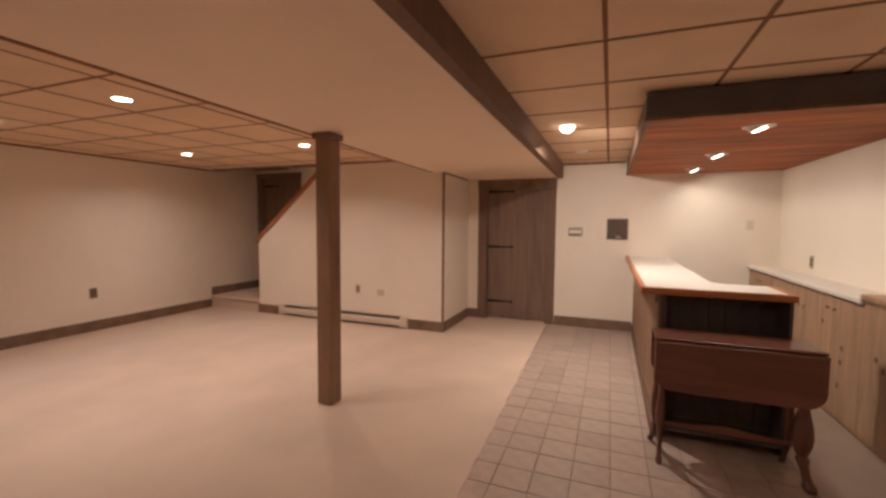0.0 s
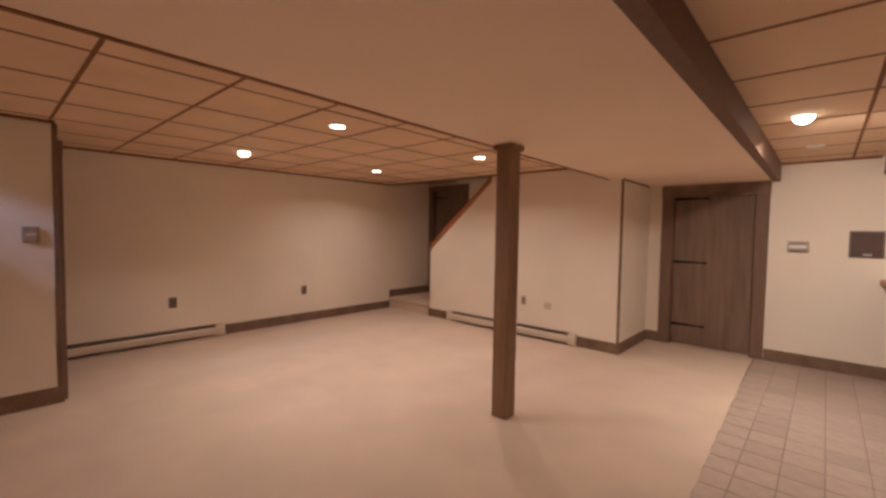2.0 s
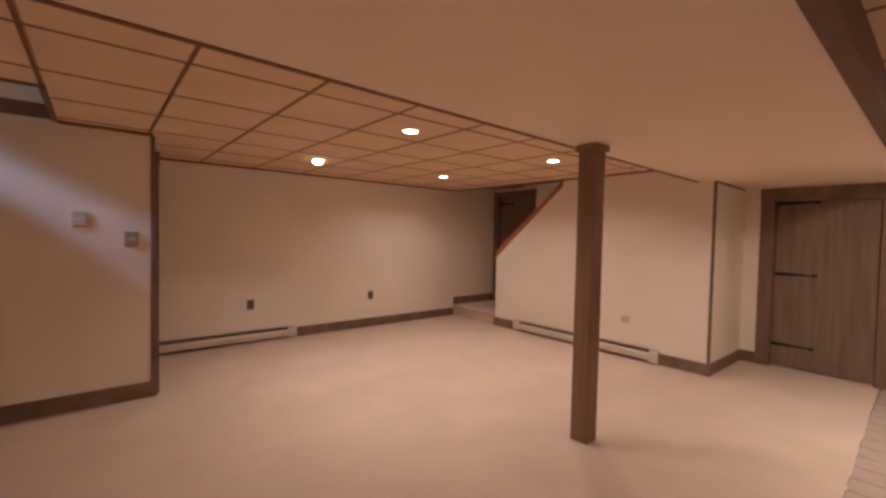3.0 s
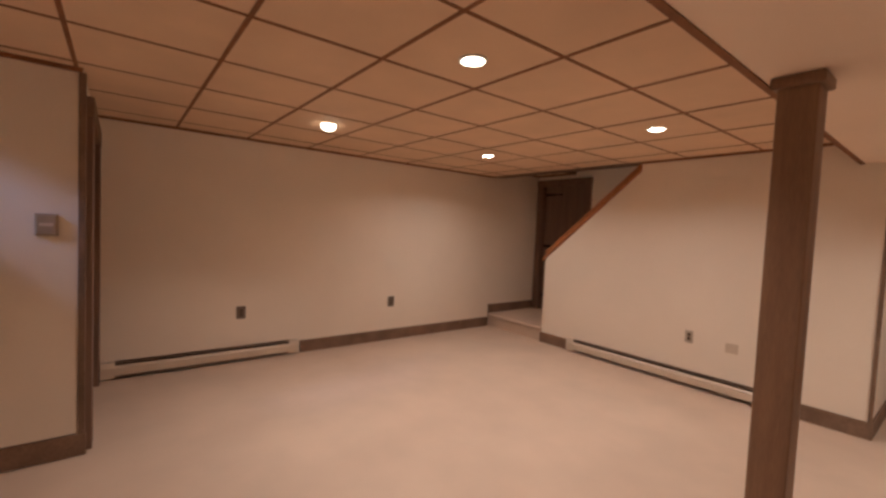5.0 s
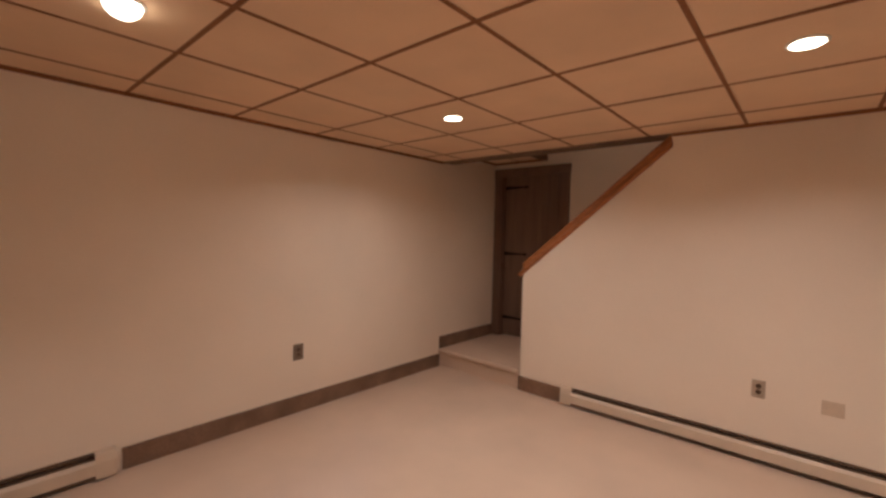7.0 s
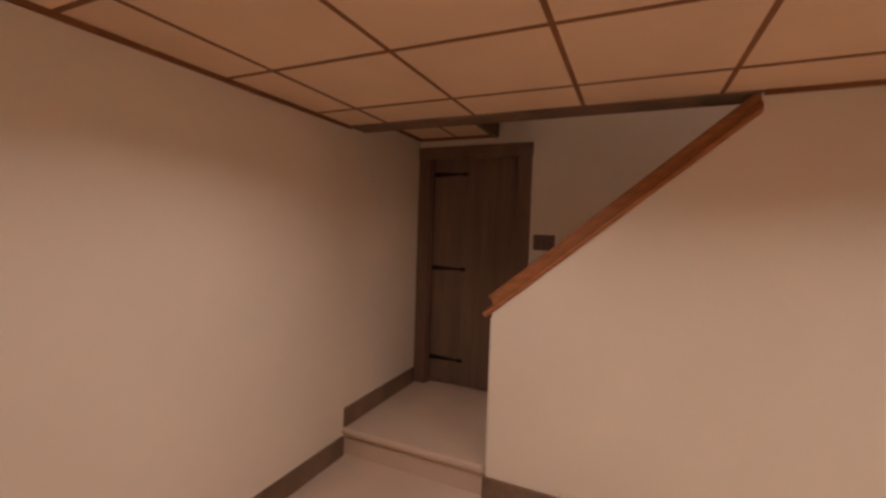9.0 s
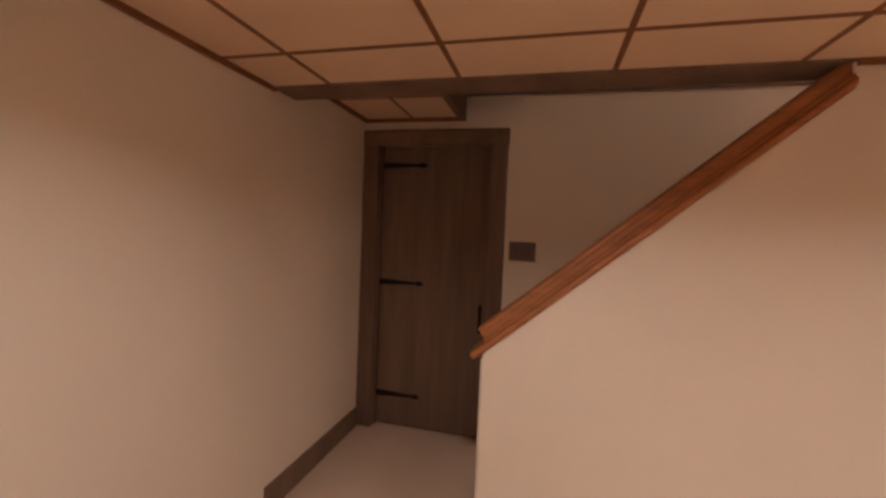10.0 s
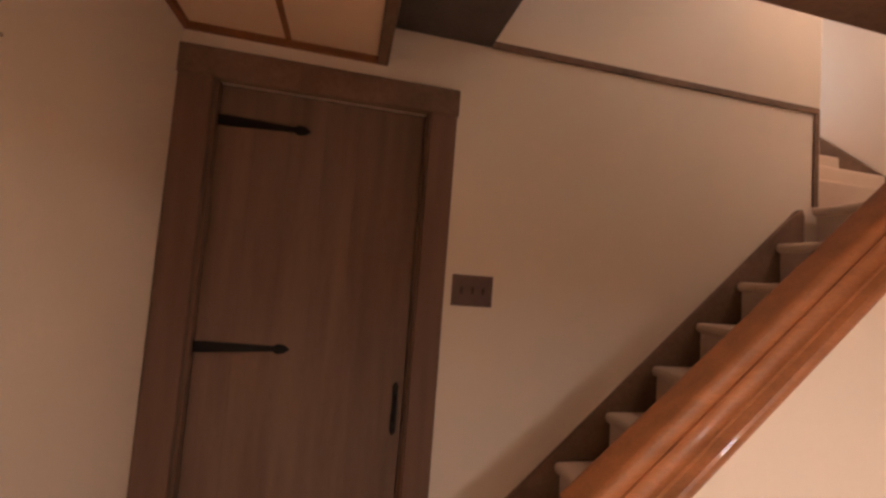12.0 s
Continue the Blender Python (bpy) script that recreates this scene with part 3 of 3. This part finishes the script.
# globe lamp added out of sight up the stairs, warms landing and door
d = thing("stair_fill_globe", "round globe lamp added out of sight to light the stairwell", "ceiling light", -2.5, 6.05, 4.4)
part("mount", lathe(B(), [(0.09, 0.0), (0.09, -0.02), (0.07, -0.03)], -2.5, 6.05, 4.4, 24), WHITE, d, "", True)
part("globe", lathe(B(), [(0.07, -0.03), (0.12, -0.07), (0.13, -0.11), (0.10, -0.17), (0.03, -0.20)], -2.5, 6.05, 4.4, 24), BULB, d, "", True)
lamp("stair_fill_light", 'AREA', pose(-2.5, 6.05, 4.17), 6.8, (1.0, 0.71, 0.63), size=0.22)

# ---- canopy over the bar ----
CANZ, CANY, CANX = 2.068, 3.635, 0.222
can = thing("bar_canopy", "dark boxed canopy with red-stained plywood underside over the bar", "canopy", 1.0, 5.2, CANZ)
part("underside", box(B(), CANX + 0.004, RIGHT - 0.001, CANY + 0.004, DOORW - 0.001, CANZ, CANZ + 0.02), REDPLY, can, "red-stained plywood underside")
part("front_board", box(B(), CANX, RIGHT, CANY, CANY + 0.03, CANZ + 0.012, CEIL - 0.008, 0.003), BLACKB, can, "almost black end board")
part("side_board", box(B(), CANX, CANX + 0.03, CANY + 0.03, DOORW, CANZ + 0.02, CEIL - 0.008, 0.003), TRIM_V, can)
part("edge_strip", box(B(), CANX - 0.008, CANX + 0.02, CANY - 0.008, DOORW, CANZ - 0.006, CANZ + 0.0195, 0.003), TRIM, can)
part("end_strip", box(B(), CANX + 0.02, RIGHT, CANY - 0.008, CANY + 0.004, CANZ - 0.006, CANZ + 0.014, 0.003), TRIM, can)


def eyeball(x, y):
    d = thing("canopy_light", "recessed lamp tilted in a white eyeball ring", "ceiling light", x, y, CANZ, group="canopy lamps")
    part("trim_ring", lathe(B(), [(0.07, 0.002), (0.095, 0.002), (0.095, -0.003), (0.07, -0.008)], x, y, CANZ - 0.003, 32), WHITE, d, "", True)
    bm = B()
    lathe(bm, [(0.04, 0.016), (0.066, 0.004), (0.064, -0.010), (0.054, -0.020)], 0, 0, 0, 24)
    bmesh.ops.transform(bm, matrix=Matrix.Translation((x, y, CANZ)) @ Matrix.Rotation(radians(-22), 4, 'Y'), verts=bm.verts)
    part("eyeball", bm, WHITE, d, "", True)
    bm = B()
    lathe(bm, [(0.05, -0.0205), (0.05, -0.023), (0.03, -0.028)], 0, 0, 0, 24)
    bmesh.ops.transform(bm, matrix=Matrix.Translation((x, y, CANZ)) @ Matrix.Rotation(radians(-22), 4, 'Y'), verts=bm.verts)
    part("bulb", bm, BULB, d, "", True)
    lamp("canopy_lamp_light", 'AREA', pose(x + 0.025, y, CANZ - 0.045, 0, -22, 0), 4.1, (1.0, 0.95, 0.86), size=0.09, spread=165)


for y in (4.05, 5.23, 6.36):
    eyeball(0.925, y)

# ---- bar ----
BT = 0.994
BY = 3.77
bar = thing("bar", "home bar with white laminate top and red wooden edge", "bar counter", 0.66, 5.2, FL)
bm = B()
END = DOORW - 0.002
prism(bm, [(0.274, BY + 0.032), (1.068, BY + 0.032), (1.068, BY + 0.45), (0.80, BY + 0.45), (0.74, BY + 0.51), (0.74, END), (0.274, END)], "z", BT - 0.032, BT - 0.002)
part("top", bm, LAM, bar, "white laminate bar top")
part("edge", box(B(), 0.240, 0.274, BY, END, BT - 0.042, BT + 0.004, 0.007, 2), RED, bar, "rounded red wooden edge")
part("edge", box(B(), 0.274, 1.100, BY, BY + 0.032, BT - 0.042, BT + 0.004, 0.007, 2), RED, bar, "rounded red wooden edge")
part("edge", box(B(), 1.068, 1.100, BY + 0.032, BY + 0.45, BT - 0.042, BT + 0.004, 0.007, 2), RED, bar, "rounded red wooden edge")
n = 15
for i in range(n):
    a = BY + 0.035 + (END - BY - 0.035) / n * i
    b = BY + 0.035 + (END - BY - 0.035) / n * (i + 1)
    part("front_board", box(B(), 0.352, 0.370, a + 0.001, b - 0.001, FL, BT - 0.042, 0.0025), BARSIDE, bar)
part("front_cleat", box(B(), 0.332, 0.352, BY + 0.035, END, BT - 0.10, BT - 0.042, 0.003), BARSIDE, bar)
part("kick_board", box(B(), 0.334, 0.352, BY + 0.035, END - 0.02, FL, FL + 0.10, 0.003), TRIM, bar)
# open shelves on the end: stiles, back, shelves
part("end_stile", box(B(), 0.370, 0.402, BY + 0.035, BY + 0.06, FL, BT - 0.042, 0.003), DARKB, bar)
part("end_stile", box(B(), 1.070, 1.088, BY + 0.035, BY + 0.06, FL, BT - 0.042, 0.003), DARKB, bar)
for i in range(7):
    a = 0.402 + 0.668 / 7 * i
    part("back_board", box(B(), a + 0.001, a + 0.668 / 7 - 0.001, BY + 0.25, BY + 0.265, FL, BT - 0.042, 0.002), DARKB, bar)
for z in (0.02, 0.35, 0.66):
    part("shelf", box(B(), 0.402, 1.070, BY + 0.045, BY + 0.25, z, z + 0.022, 0.002), DARKB, bar)
part("side_panel", box(B(), 1.070, 1.088, BY + 0.06, BY + 0.44, FL, BT - 0.042, 0.002), DARKB, bar)
part("rear_panel", box(B(), 0.70, 0.72, BY + 0.44, END, FL, BT - 0.042, 0.002), DARKB, bar)
part("rear_return", box(B(), 0.72, 1.070, BY + 0.42, BY + 0.44, FL, BT - 0.042, 0.002), DARKB, bar)


# ---- drop-leaf table ----
def drop_leaf_table(x0, x1, y0, y1, h):
    t = thing("drop_leaf_table", "dark mahogany drop-leaf table with its leaves hanging down", "table", (x0 + x1) / 2, (y0 + y1) / 2, 0)
    part("tabletop", box(B(), x0, x1, y0 + 0.018, y1 - 0.018, h - 0.022, h, 0.006, 2), MAHOG, t)
    for y, s in ((y0, -1), (y1, 1)):
        r, drop = 0.095, 0.315
        pts = [(x0, h - 0.020), (x0, h - drop + r)]
        for k in range(1, 9):
            a = math.pi / 2 * k / 8
            pts.append((x0 + r - r * math.cos(a), h - drop + r - r * math.sin(a)))
        for k in range(0, 9):
            a = math.pi / 2 * k / 8
            pts.append((x1 - r + r * math.sin(a), h - drop + r - r * math.cos(a)))
        pts += [(x1, h - 0.020)]
        ya, yb = (y - 0.002, y + 0.016) if s < 0 else (y - 0.016, y + 0.002)
        leaf = part("leaf", prism(B(), pts, "y", ya, yb), MAHOG, t, "hanging leaf with rounded corners")
        lip = box(B(), x0 - 0.003, x1 + 0.003, ya - 0.007 if s < 0 else ya, yb if s < 0 else yb + 0.007, h - 0.030, h - 0.020, 0.004, 2)
        part("leaf_edge", lip, MAHOG_EDGE, leaf, "moulded edge painted paler for its highlight")
    # thin strips in the paler colour paint the highlight on the top's rim
    for ya, yb in ((y0 + 0.008, y0 + 0.018), (y1 - 0.018, y1 - 0.008)):
        part("top_edge", box(B(), x0, x1, ya, yb, h - 0.011, h, 0.004, 2), MAHOG_EDGE, t, "moulded edge painted paler for its highlight")
    fx0, fx1, fy0, fy1 = x0 + 0.07, x1 - 0.07, y0 + 0.045, y1 - 0.045
    part("apron", box(B(), fx0, fx1, fy0, fy0 + 0.018, h - 0.11, h - 0.022), MAHOG, t)
    part("apron", box(B(), fx0, fx1, fy1 - 0.018, fy1, h - 0.11, h - 0.022), MAHOG, t)
    prof = [(0.013, 0.0), (0.024, 0.008), (0.027, 0.03), (0.018, 0.05), (0.016, 0.09), (0.020, 0.13), (0.026, 0.16), (0.018, 0.175), (0.026, 0.19), (0.036, 0.23), (0.040, 0.28), (0.036, 0.34), (0.026, 0.40), (0.020, 0.44), (0.028, 0.46), (0.030, 0.48), (0.030, h - 0.022)]
    ym = (y0 + y1) / 2
    for lx, ly, sx, sy, fat, bow in ((x0 + 0.045, ym - 0.083, -0.10, -0.9, 0.72, 0.075), (x1 - 0.075, ym - 0.083, 0.6, -0.9, 1.3, 0.075), (x0 + 0.03, ym + 0.04, -0.3, 1.0, 0.72, 0.12), (x1 - 0.095, ym + 0.04, 0.2, 1.0, 0.72, 0.12)):
        bm = B()
        lathe(bm, [(r * fat, z) for r, z in prof], lx, ly, 0, 18)
        for v in bm.verts:
            k = max(0.0, 0.20 - v.co.z) / 0.20
            v.co.x += sx * 0.05 * k ** 1.5
            v.co.y += sy * bow * k ** 1.5
        part("leg", bm, MAHOG_V, t, "", True)
    bm = B()
    n = 14
    xa, xb = x0 + 0.05, x1 - 0.09
    up = [(xa + (xb - xa) * i / n, 0.224 + 0.03 * math.sin(math.pi * i / n) ** 4) for i in range(n + 1)]
    prism(bm, [(xa, 0.204), (xb, 0.204)] + up[::-1], "y", ym - 0.058, ym - 0.034)
    part("stretcher", bm, MAHOG, t)
    part("side_stretcher", box(B(), x0 + 0.03, x0 + 0.052, ym - 0.088, ym + 0.045, 0.19, 0.22, 0.004), MAHOG, t)
    part("side_stretcher", box(B(), x1 - 0.095, x1 - 0.07, ym - 0.088, ym + 0.045, 0.19, 0.22, 0.004), MAHOG, t)
    return t


tb = drop_leaf_table(0.312, 1.135, 3.45, 3.74, 0.772)
tb.matrix_basis = Matrix.Translation((0, 0, FL)) @ tb.matrix_basis

# ---- pine wall cabinets ----
CB = 1.638
for y0, y1, zt, topmat, lab in ((4.32, 5.15, 0.928, LAM, "knotty pine wall cabinet with a pale top"), (5.15, 5.98, 0.928, LAM, "knotty pine wall cabinet with a pale top"), (5.98, DOORW - 0.002, 0.928, LAM, "knotty pine wall cabinet with a pale top"), (3.4, 4.32, 0.962, PINE, "taller knotty pine cabinet end unit")):
    c = thing("wall_cabinet", lab, "cabinet", (CB + RIGHT) / 2, (y0 + y1) / 2, 0, group="pine cabinets along the wall")
    part("carcass", box(B(), CB + 0.02, RIGHT - 0.002, y0 + 0.001, y1 - 0.001, FL, zt - 0.036), PINE, c)
    part("top", box(B(), CB - 0.022, RIGHT - 0.002, y0, y1, zt - 0.036, zt, 0.006, 2), topmat, c)
    part("top_rail", box(B(), CB, CB + 0.02, y0 + 0.001, y1 - 0.001, zt - 0.056, zt - 0.036, 0.002), TRIM if zt < 0.95 else PINE, c)
    m = (y0 + y1) / 2
    for a, b in ((y0, m), (m, y1)):
        dr = part("door", box(B(), CB + 0.001, CB + 0.02, a + 0.0012, b - 0.0012, FL + 0.006, zt - 0.058, 0.0015), PINE, c)
        ky = b - 0.05 if b == m else a + 0.05
        part("knob", lathe(B(), [(0.007, 0.0), (0.007, -0.012), (0.014, -0.018), (0.013, -0.026), (0.004, -0.03)], CB, ky, zt - 0.14, 14, 'x'), PINE, dr, "round wooden knob", True)
        rng = random.Random(int(a * 100))
        for q in range(3):
            kz, kk = rng.uniform(0.2, zt - 0.18), rng.uniform(a + 0.08, b - 0.08)
            part("knot", lathe(B(), [(0.022, 0.0), (0.020, -0.0012), (0.010, -0.0016)], CB + 0.001, kk, kz, 12, 'x'), KNOT, dr)


# ---- baseboard heaters ----
def heater(name, length, m, label):
    """Built along +x from 0, its back on y = 0, facing -y; then set at the pose m."""
    d = tagged(new(name), label, "heater", "baseboard heaters")
    d.empty_display_size = 0.1

    def hp(nm, bm, mat, lb=""):
        bmesh.ops.scale(bm, vec=(1, 1, 0.90), verts=bm.verts)
        o = new(nm, mesh(nm, bm, mat))
        o.parent = d
        return tagged(o, lb)
    hp("back_plate", box(B(), 0.02, length - 0.02, -0.006, -0.001, 0.02, 0.175), HEATER)
    hp("element", box(B(), 0.05, length - 0.05, -0.045, -0.008, 0.045, 0.150), SLOT, "dark heating fins behind the slots")
    # lip painted dark, stands for the shadow along the heater's top
    hp("top_lip", prism(B(), [(-0.006, 0.160), (-0.006, 0.172), (-0.030, 0.170), (-0.030, 0.164)], "x", 0.03, length - 0.03), SLOT)
    hp("front_cover", prism(B(), [(-0.064, 0.043), (-0.064, 0.118), (-0.050, 0.140), (-0.047, 0.139), (-0.060, 0.116), (-0.060, 0.043)], "x", 0.03, length - 0.03), HEATER)
    # lip in the same dark colour, paints the shaded gap below the cover
    hp("bottom_lip", prism(B(), [(-0.006, 0.018), (-0.056, 0.024), (-0.056, 0.034), (-0.052, 0.034), (-0.052, 0.028), (-0.006, 0.024)], "x", 0.03, length - 0.03), SLOT)
    prof = [(-0.001, 0.016), (-0.066, 0.016), (-0.066, 0.122), (-0.054, 0.168), (-0.044, 0.178), (-0.001, 0.180)]
    for a, b in ((0.0, 0.10), (length - 0.10, length)):
        hp("end_cap", prism(B(), prof, "x", a, b), HEATER)
    d.matrix_basis = m
    return d


heater("baseboard_heater", 2.19, pose(-4.675, KNEE, FL), "long beige metal baseboard heater under the stair wall")
heater("baseboard_heater", 1.70, pose(left_x(1.12), 1.12, FL, 0, 0, 90), "long beige metal baseboard heater on the plain wall")


# ---- plates on the walls ----
def plate(name, m, w, h, mat, label, category, kind="outlet", slots=SLOT):
    """Lies in the x, z plane and faces -y before it is set at m."""
    d = tagged(new(name), label, category)
    d.empty_display_size = 0.05

    def pp(nm, bm, mt):
        o = new(nm, mesh(nm, bm, mt))
        o.parent = d
        return o
    pp("cover", box(B(), -w / 2, w / 2, -0.006, -0.0005, -h / 2, h / 2, 0.0025, 2), mat)
    if kind == "outlet":
        for s in (-1, 1):
            pp("socket", lathe(B(), [(0.016, 0.0), (0.0165, -0.003), (0.015, -0.004)], 0, -0.006, s * 0.0195, 16, 'y'), slots)
        pp("screw", lathe(B(), [(0.003, 0.0), (0.003, -0.0015)], 0, -0.006, 0, 10, 'y'), STEEL)
    if kind == "switch3":
        for k in (-0.046, 0, 0.046):
            pp("slot", box(B(), k - 0.006, k + 0.006, -0.0075, -0.006, -0.014, 0.014), slots)
            pp("toggle", box(B(), k - 0.004, k + 0.004, -0.018, -0.0075, 0.0, 0.010, 0.0015), slots)
    if kind == "switch":
        pp("slot", box(B(), -0.006, 0.006, -0.0075, -0.006, -0.014, 0.014), slots)
        pp("toggle", box(B(), -0.004, 0.004, -0.018, -0.0075, 0.0, 0.010, 0.0015), slots)
    if kind == "blank":
        for s in (-1, 1):
            pp("screw", lathe(B(), [(0.003, 0.0), (0.003, -0.0015)], s * w * 0.3, -0.006, 0, 10, 'y'), STEEL)
    if kind == "low_box":
        pp("body", box(B(), -w / 2 + 0.006, w / 2 - 0.006, -0.022, -0.006, -h / 2 + 0.006, h / 2 - 0.006, 0.005, 2), mat)
        pp("scale_strip", box(B(), -w / 2 + 0.02, w / 2 - 0.02, -0.0235, -0.022, -0.008, 0.010), slots)
    if kind == "thermostat":
        pp("body", box(B(), -w / 2 + 0.006, w / 2 - 0.006, -0.034, -0.006, -h / 2 + 0.006, h / 2 - 0.006, 0.005, 2), mat)
        pp("scale_strip", box(B(), -w / 2 + 0.02, w / 2 - 0.02, -0.036, -0.034, -0.012, 0.016), WHITE)
        pp("vent_strip", box(B(), -w / 2 + 0.02, w / 2 - 0.02, -0.036, -0.034, -h / 2 + 0.014, -h / 2 + 0.024), SLOT)
        pp("vent_strip", box(B(), -w / 2 + 0.02, w / 2 - 0.02, -0.036, -0.034, h / 2 - 0.024, h / 2 - 0.014), SLOT)
    d.matrix_basis = m
    return d


W = 90
plate("wall_outlet", pose(left_x(2.24), 2.24, 0.471, 0, 0, W), 0.088, 0.13, BROWNP, "brown double wall socket above the heater", "outlet")
plate("wall_outlet", pose(left_x(4.022), 4.022, 0.463, 0, 0, W), 0.088, 0.13, BROWNP, "brown double wall socket on the plain wall", "outlet")
plate("wall_outlet", pose(-3.284, KNEE, 0.462), 0.075, 0.12, STEEL, "double wall socket with a metal plate on the stair wall", "outlet")
plate("blank_plate", pose(-2.912, KNEE, 0.432), 0.105, 0.09, BEIGE, "blank beige cover plate beside the wall socket", "cover plate", "blank")
plate("thermostat", pose(-0.414, DOORW, 1.304), 0.19, 0.122, STEEL, "wide beige thermostat with a pale strip", "thermostat", "thermostat")
plate("wall_switch", pose(1.617, DOORW, 1.418), 0.075, 0.115, IVORY, "ivory wall switch beyond the bar", "switch", "switch", IVORY)
plate("wall_outlet", pose(RIGHT, 5.91, 1.055, 0, 0, -90), 0.078, 0.125, STEEL, "metal-plated wall socket above the pine cabinets", "outlet")
plate("light_switch", pose(-5.03, STAIRW, 1.492), 0.172, 0.125, ROSE, "brown metal plate with three light switches by the stair door", "light switch", "switch3")
plate("light_switch", pose(RET_X, 0.915, 1.345, 0, 0, 90), 0.10, 0.125, TAN, "tan light switch plate on the closet wall", "light switch", "low_box", BEIGE)
plate("wall_thermostat", pose(RET_X, 0.585, 1.50, 0, 0, 90), 0.10, 0.12, BEIGE, "small beige thermostat on the closet wall", "thermostat", "low_box", IVORY)

# nail shape added in place of a small scuff on the plain wall
solid("nail", lathe(B(), [(0.002, -0.004), (0.002, 0.008), (0.004, 0.009), (0.004, 0.0105)], left_x(0), 6.045, 1.91, 10, 'x'), STEEL, "small steel nail shape standing for a scuff on the cream wall", "nail")

# dark panel beside the door
d = thing("intercom_panel", "square dark brown wall panel with a small pale label", "panel", 0.127, DOORW, 1.347)
part("frame", box(B(), -0.006, 0.258, DOORW - 0.016, DOORW - 0.0005, 1.208, 1.487, 0.004), BROWNP, d)
part("face", box(B(), 0.010, 0.242, DOORW - 0.022, DOORW - 0.016, 1.224, 1.471, 0.003), PANELB, d)
part("label", box(B(), 0.10, 0.17, DOORW - 0.0235, DOORW - 0.022, 1.236, 1.248), WHITE, d)

# small window in the back wall, unseen window added to the upper stairwell
for nm, x0, x1, z0, z1, y0, y1 in (("window_1", WX0, WX1, WZ0, WZ1, BACK - 0.14, BACK - 0.10), ("window_2", -3.1, -2.45, 2.75, 3.95, 8.24, 8.28)):
    w = thing(nm, "window with a thin white frame", "window", (x0 + x1) / 2, (y0 + y1) / 2, z0, "structure")
    bm = B()
    f = 0.025
    box(bm, x0, x0 + f, y0, y1, z0, z1)
    box(bm, x1 - f, x1, y0, y1, z0, z1)
    box(bm, x0 + f, x1 - f, y0, y1, z0, z0 + f)
    box(bm, x0 + f, x1 - f, y0, y1, z1 - f, z1)
    part("window_frame", bm, WHITE, w)
# area lamp standing for daylight at the added stairwell window
lamp("stairwell_daylight", 'AREA', look((-2.775, 8.19, 3.3), (-2.775, 5.0, 2.6)), 3.0, (0.84, 0.87, 1.0), shape='RECTANGLE', size=0.6, size_y=1.1)

# ---- floor tiles: laid one by one, the ones behind joined ----
TS, TG = 0.2075, 0.006
bm = B()
box(bm, TG / 2, TS - TG / 2, TG / 2, TS - TG / 2, -0.012, 0.0, 0.0015)
tile_mesh = mesh("tile", bm, FLOORTILE)
rest = B()
for j in range(36):
    y = DOORW - 0.003 - TS * (j + 1)
    edge = max(tile_x(y), tile_x(y + TS)) + 0.004
    for i in range(-1, 13):
        x = -0.752 + TS * i
        if x + TS > SHEET_X or x + TS < edge + 0.02:
            continue
        if x >= edge and j < 23:
            o = new("tile", tile_mesh)
            o.parent = TILED
            o.location = (x, y, FL)
        else:
            box(rest, max(x + TG / 2, edge), x + TS - TG / 2, y + TG / 2, y + TS - TG / 2, FL - 0.012, FL)
tagged(part("tile_rest", rest, FLOORTILE, TILED), kind="stuff")
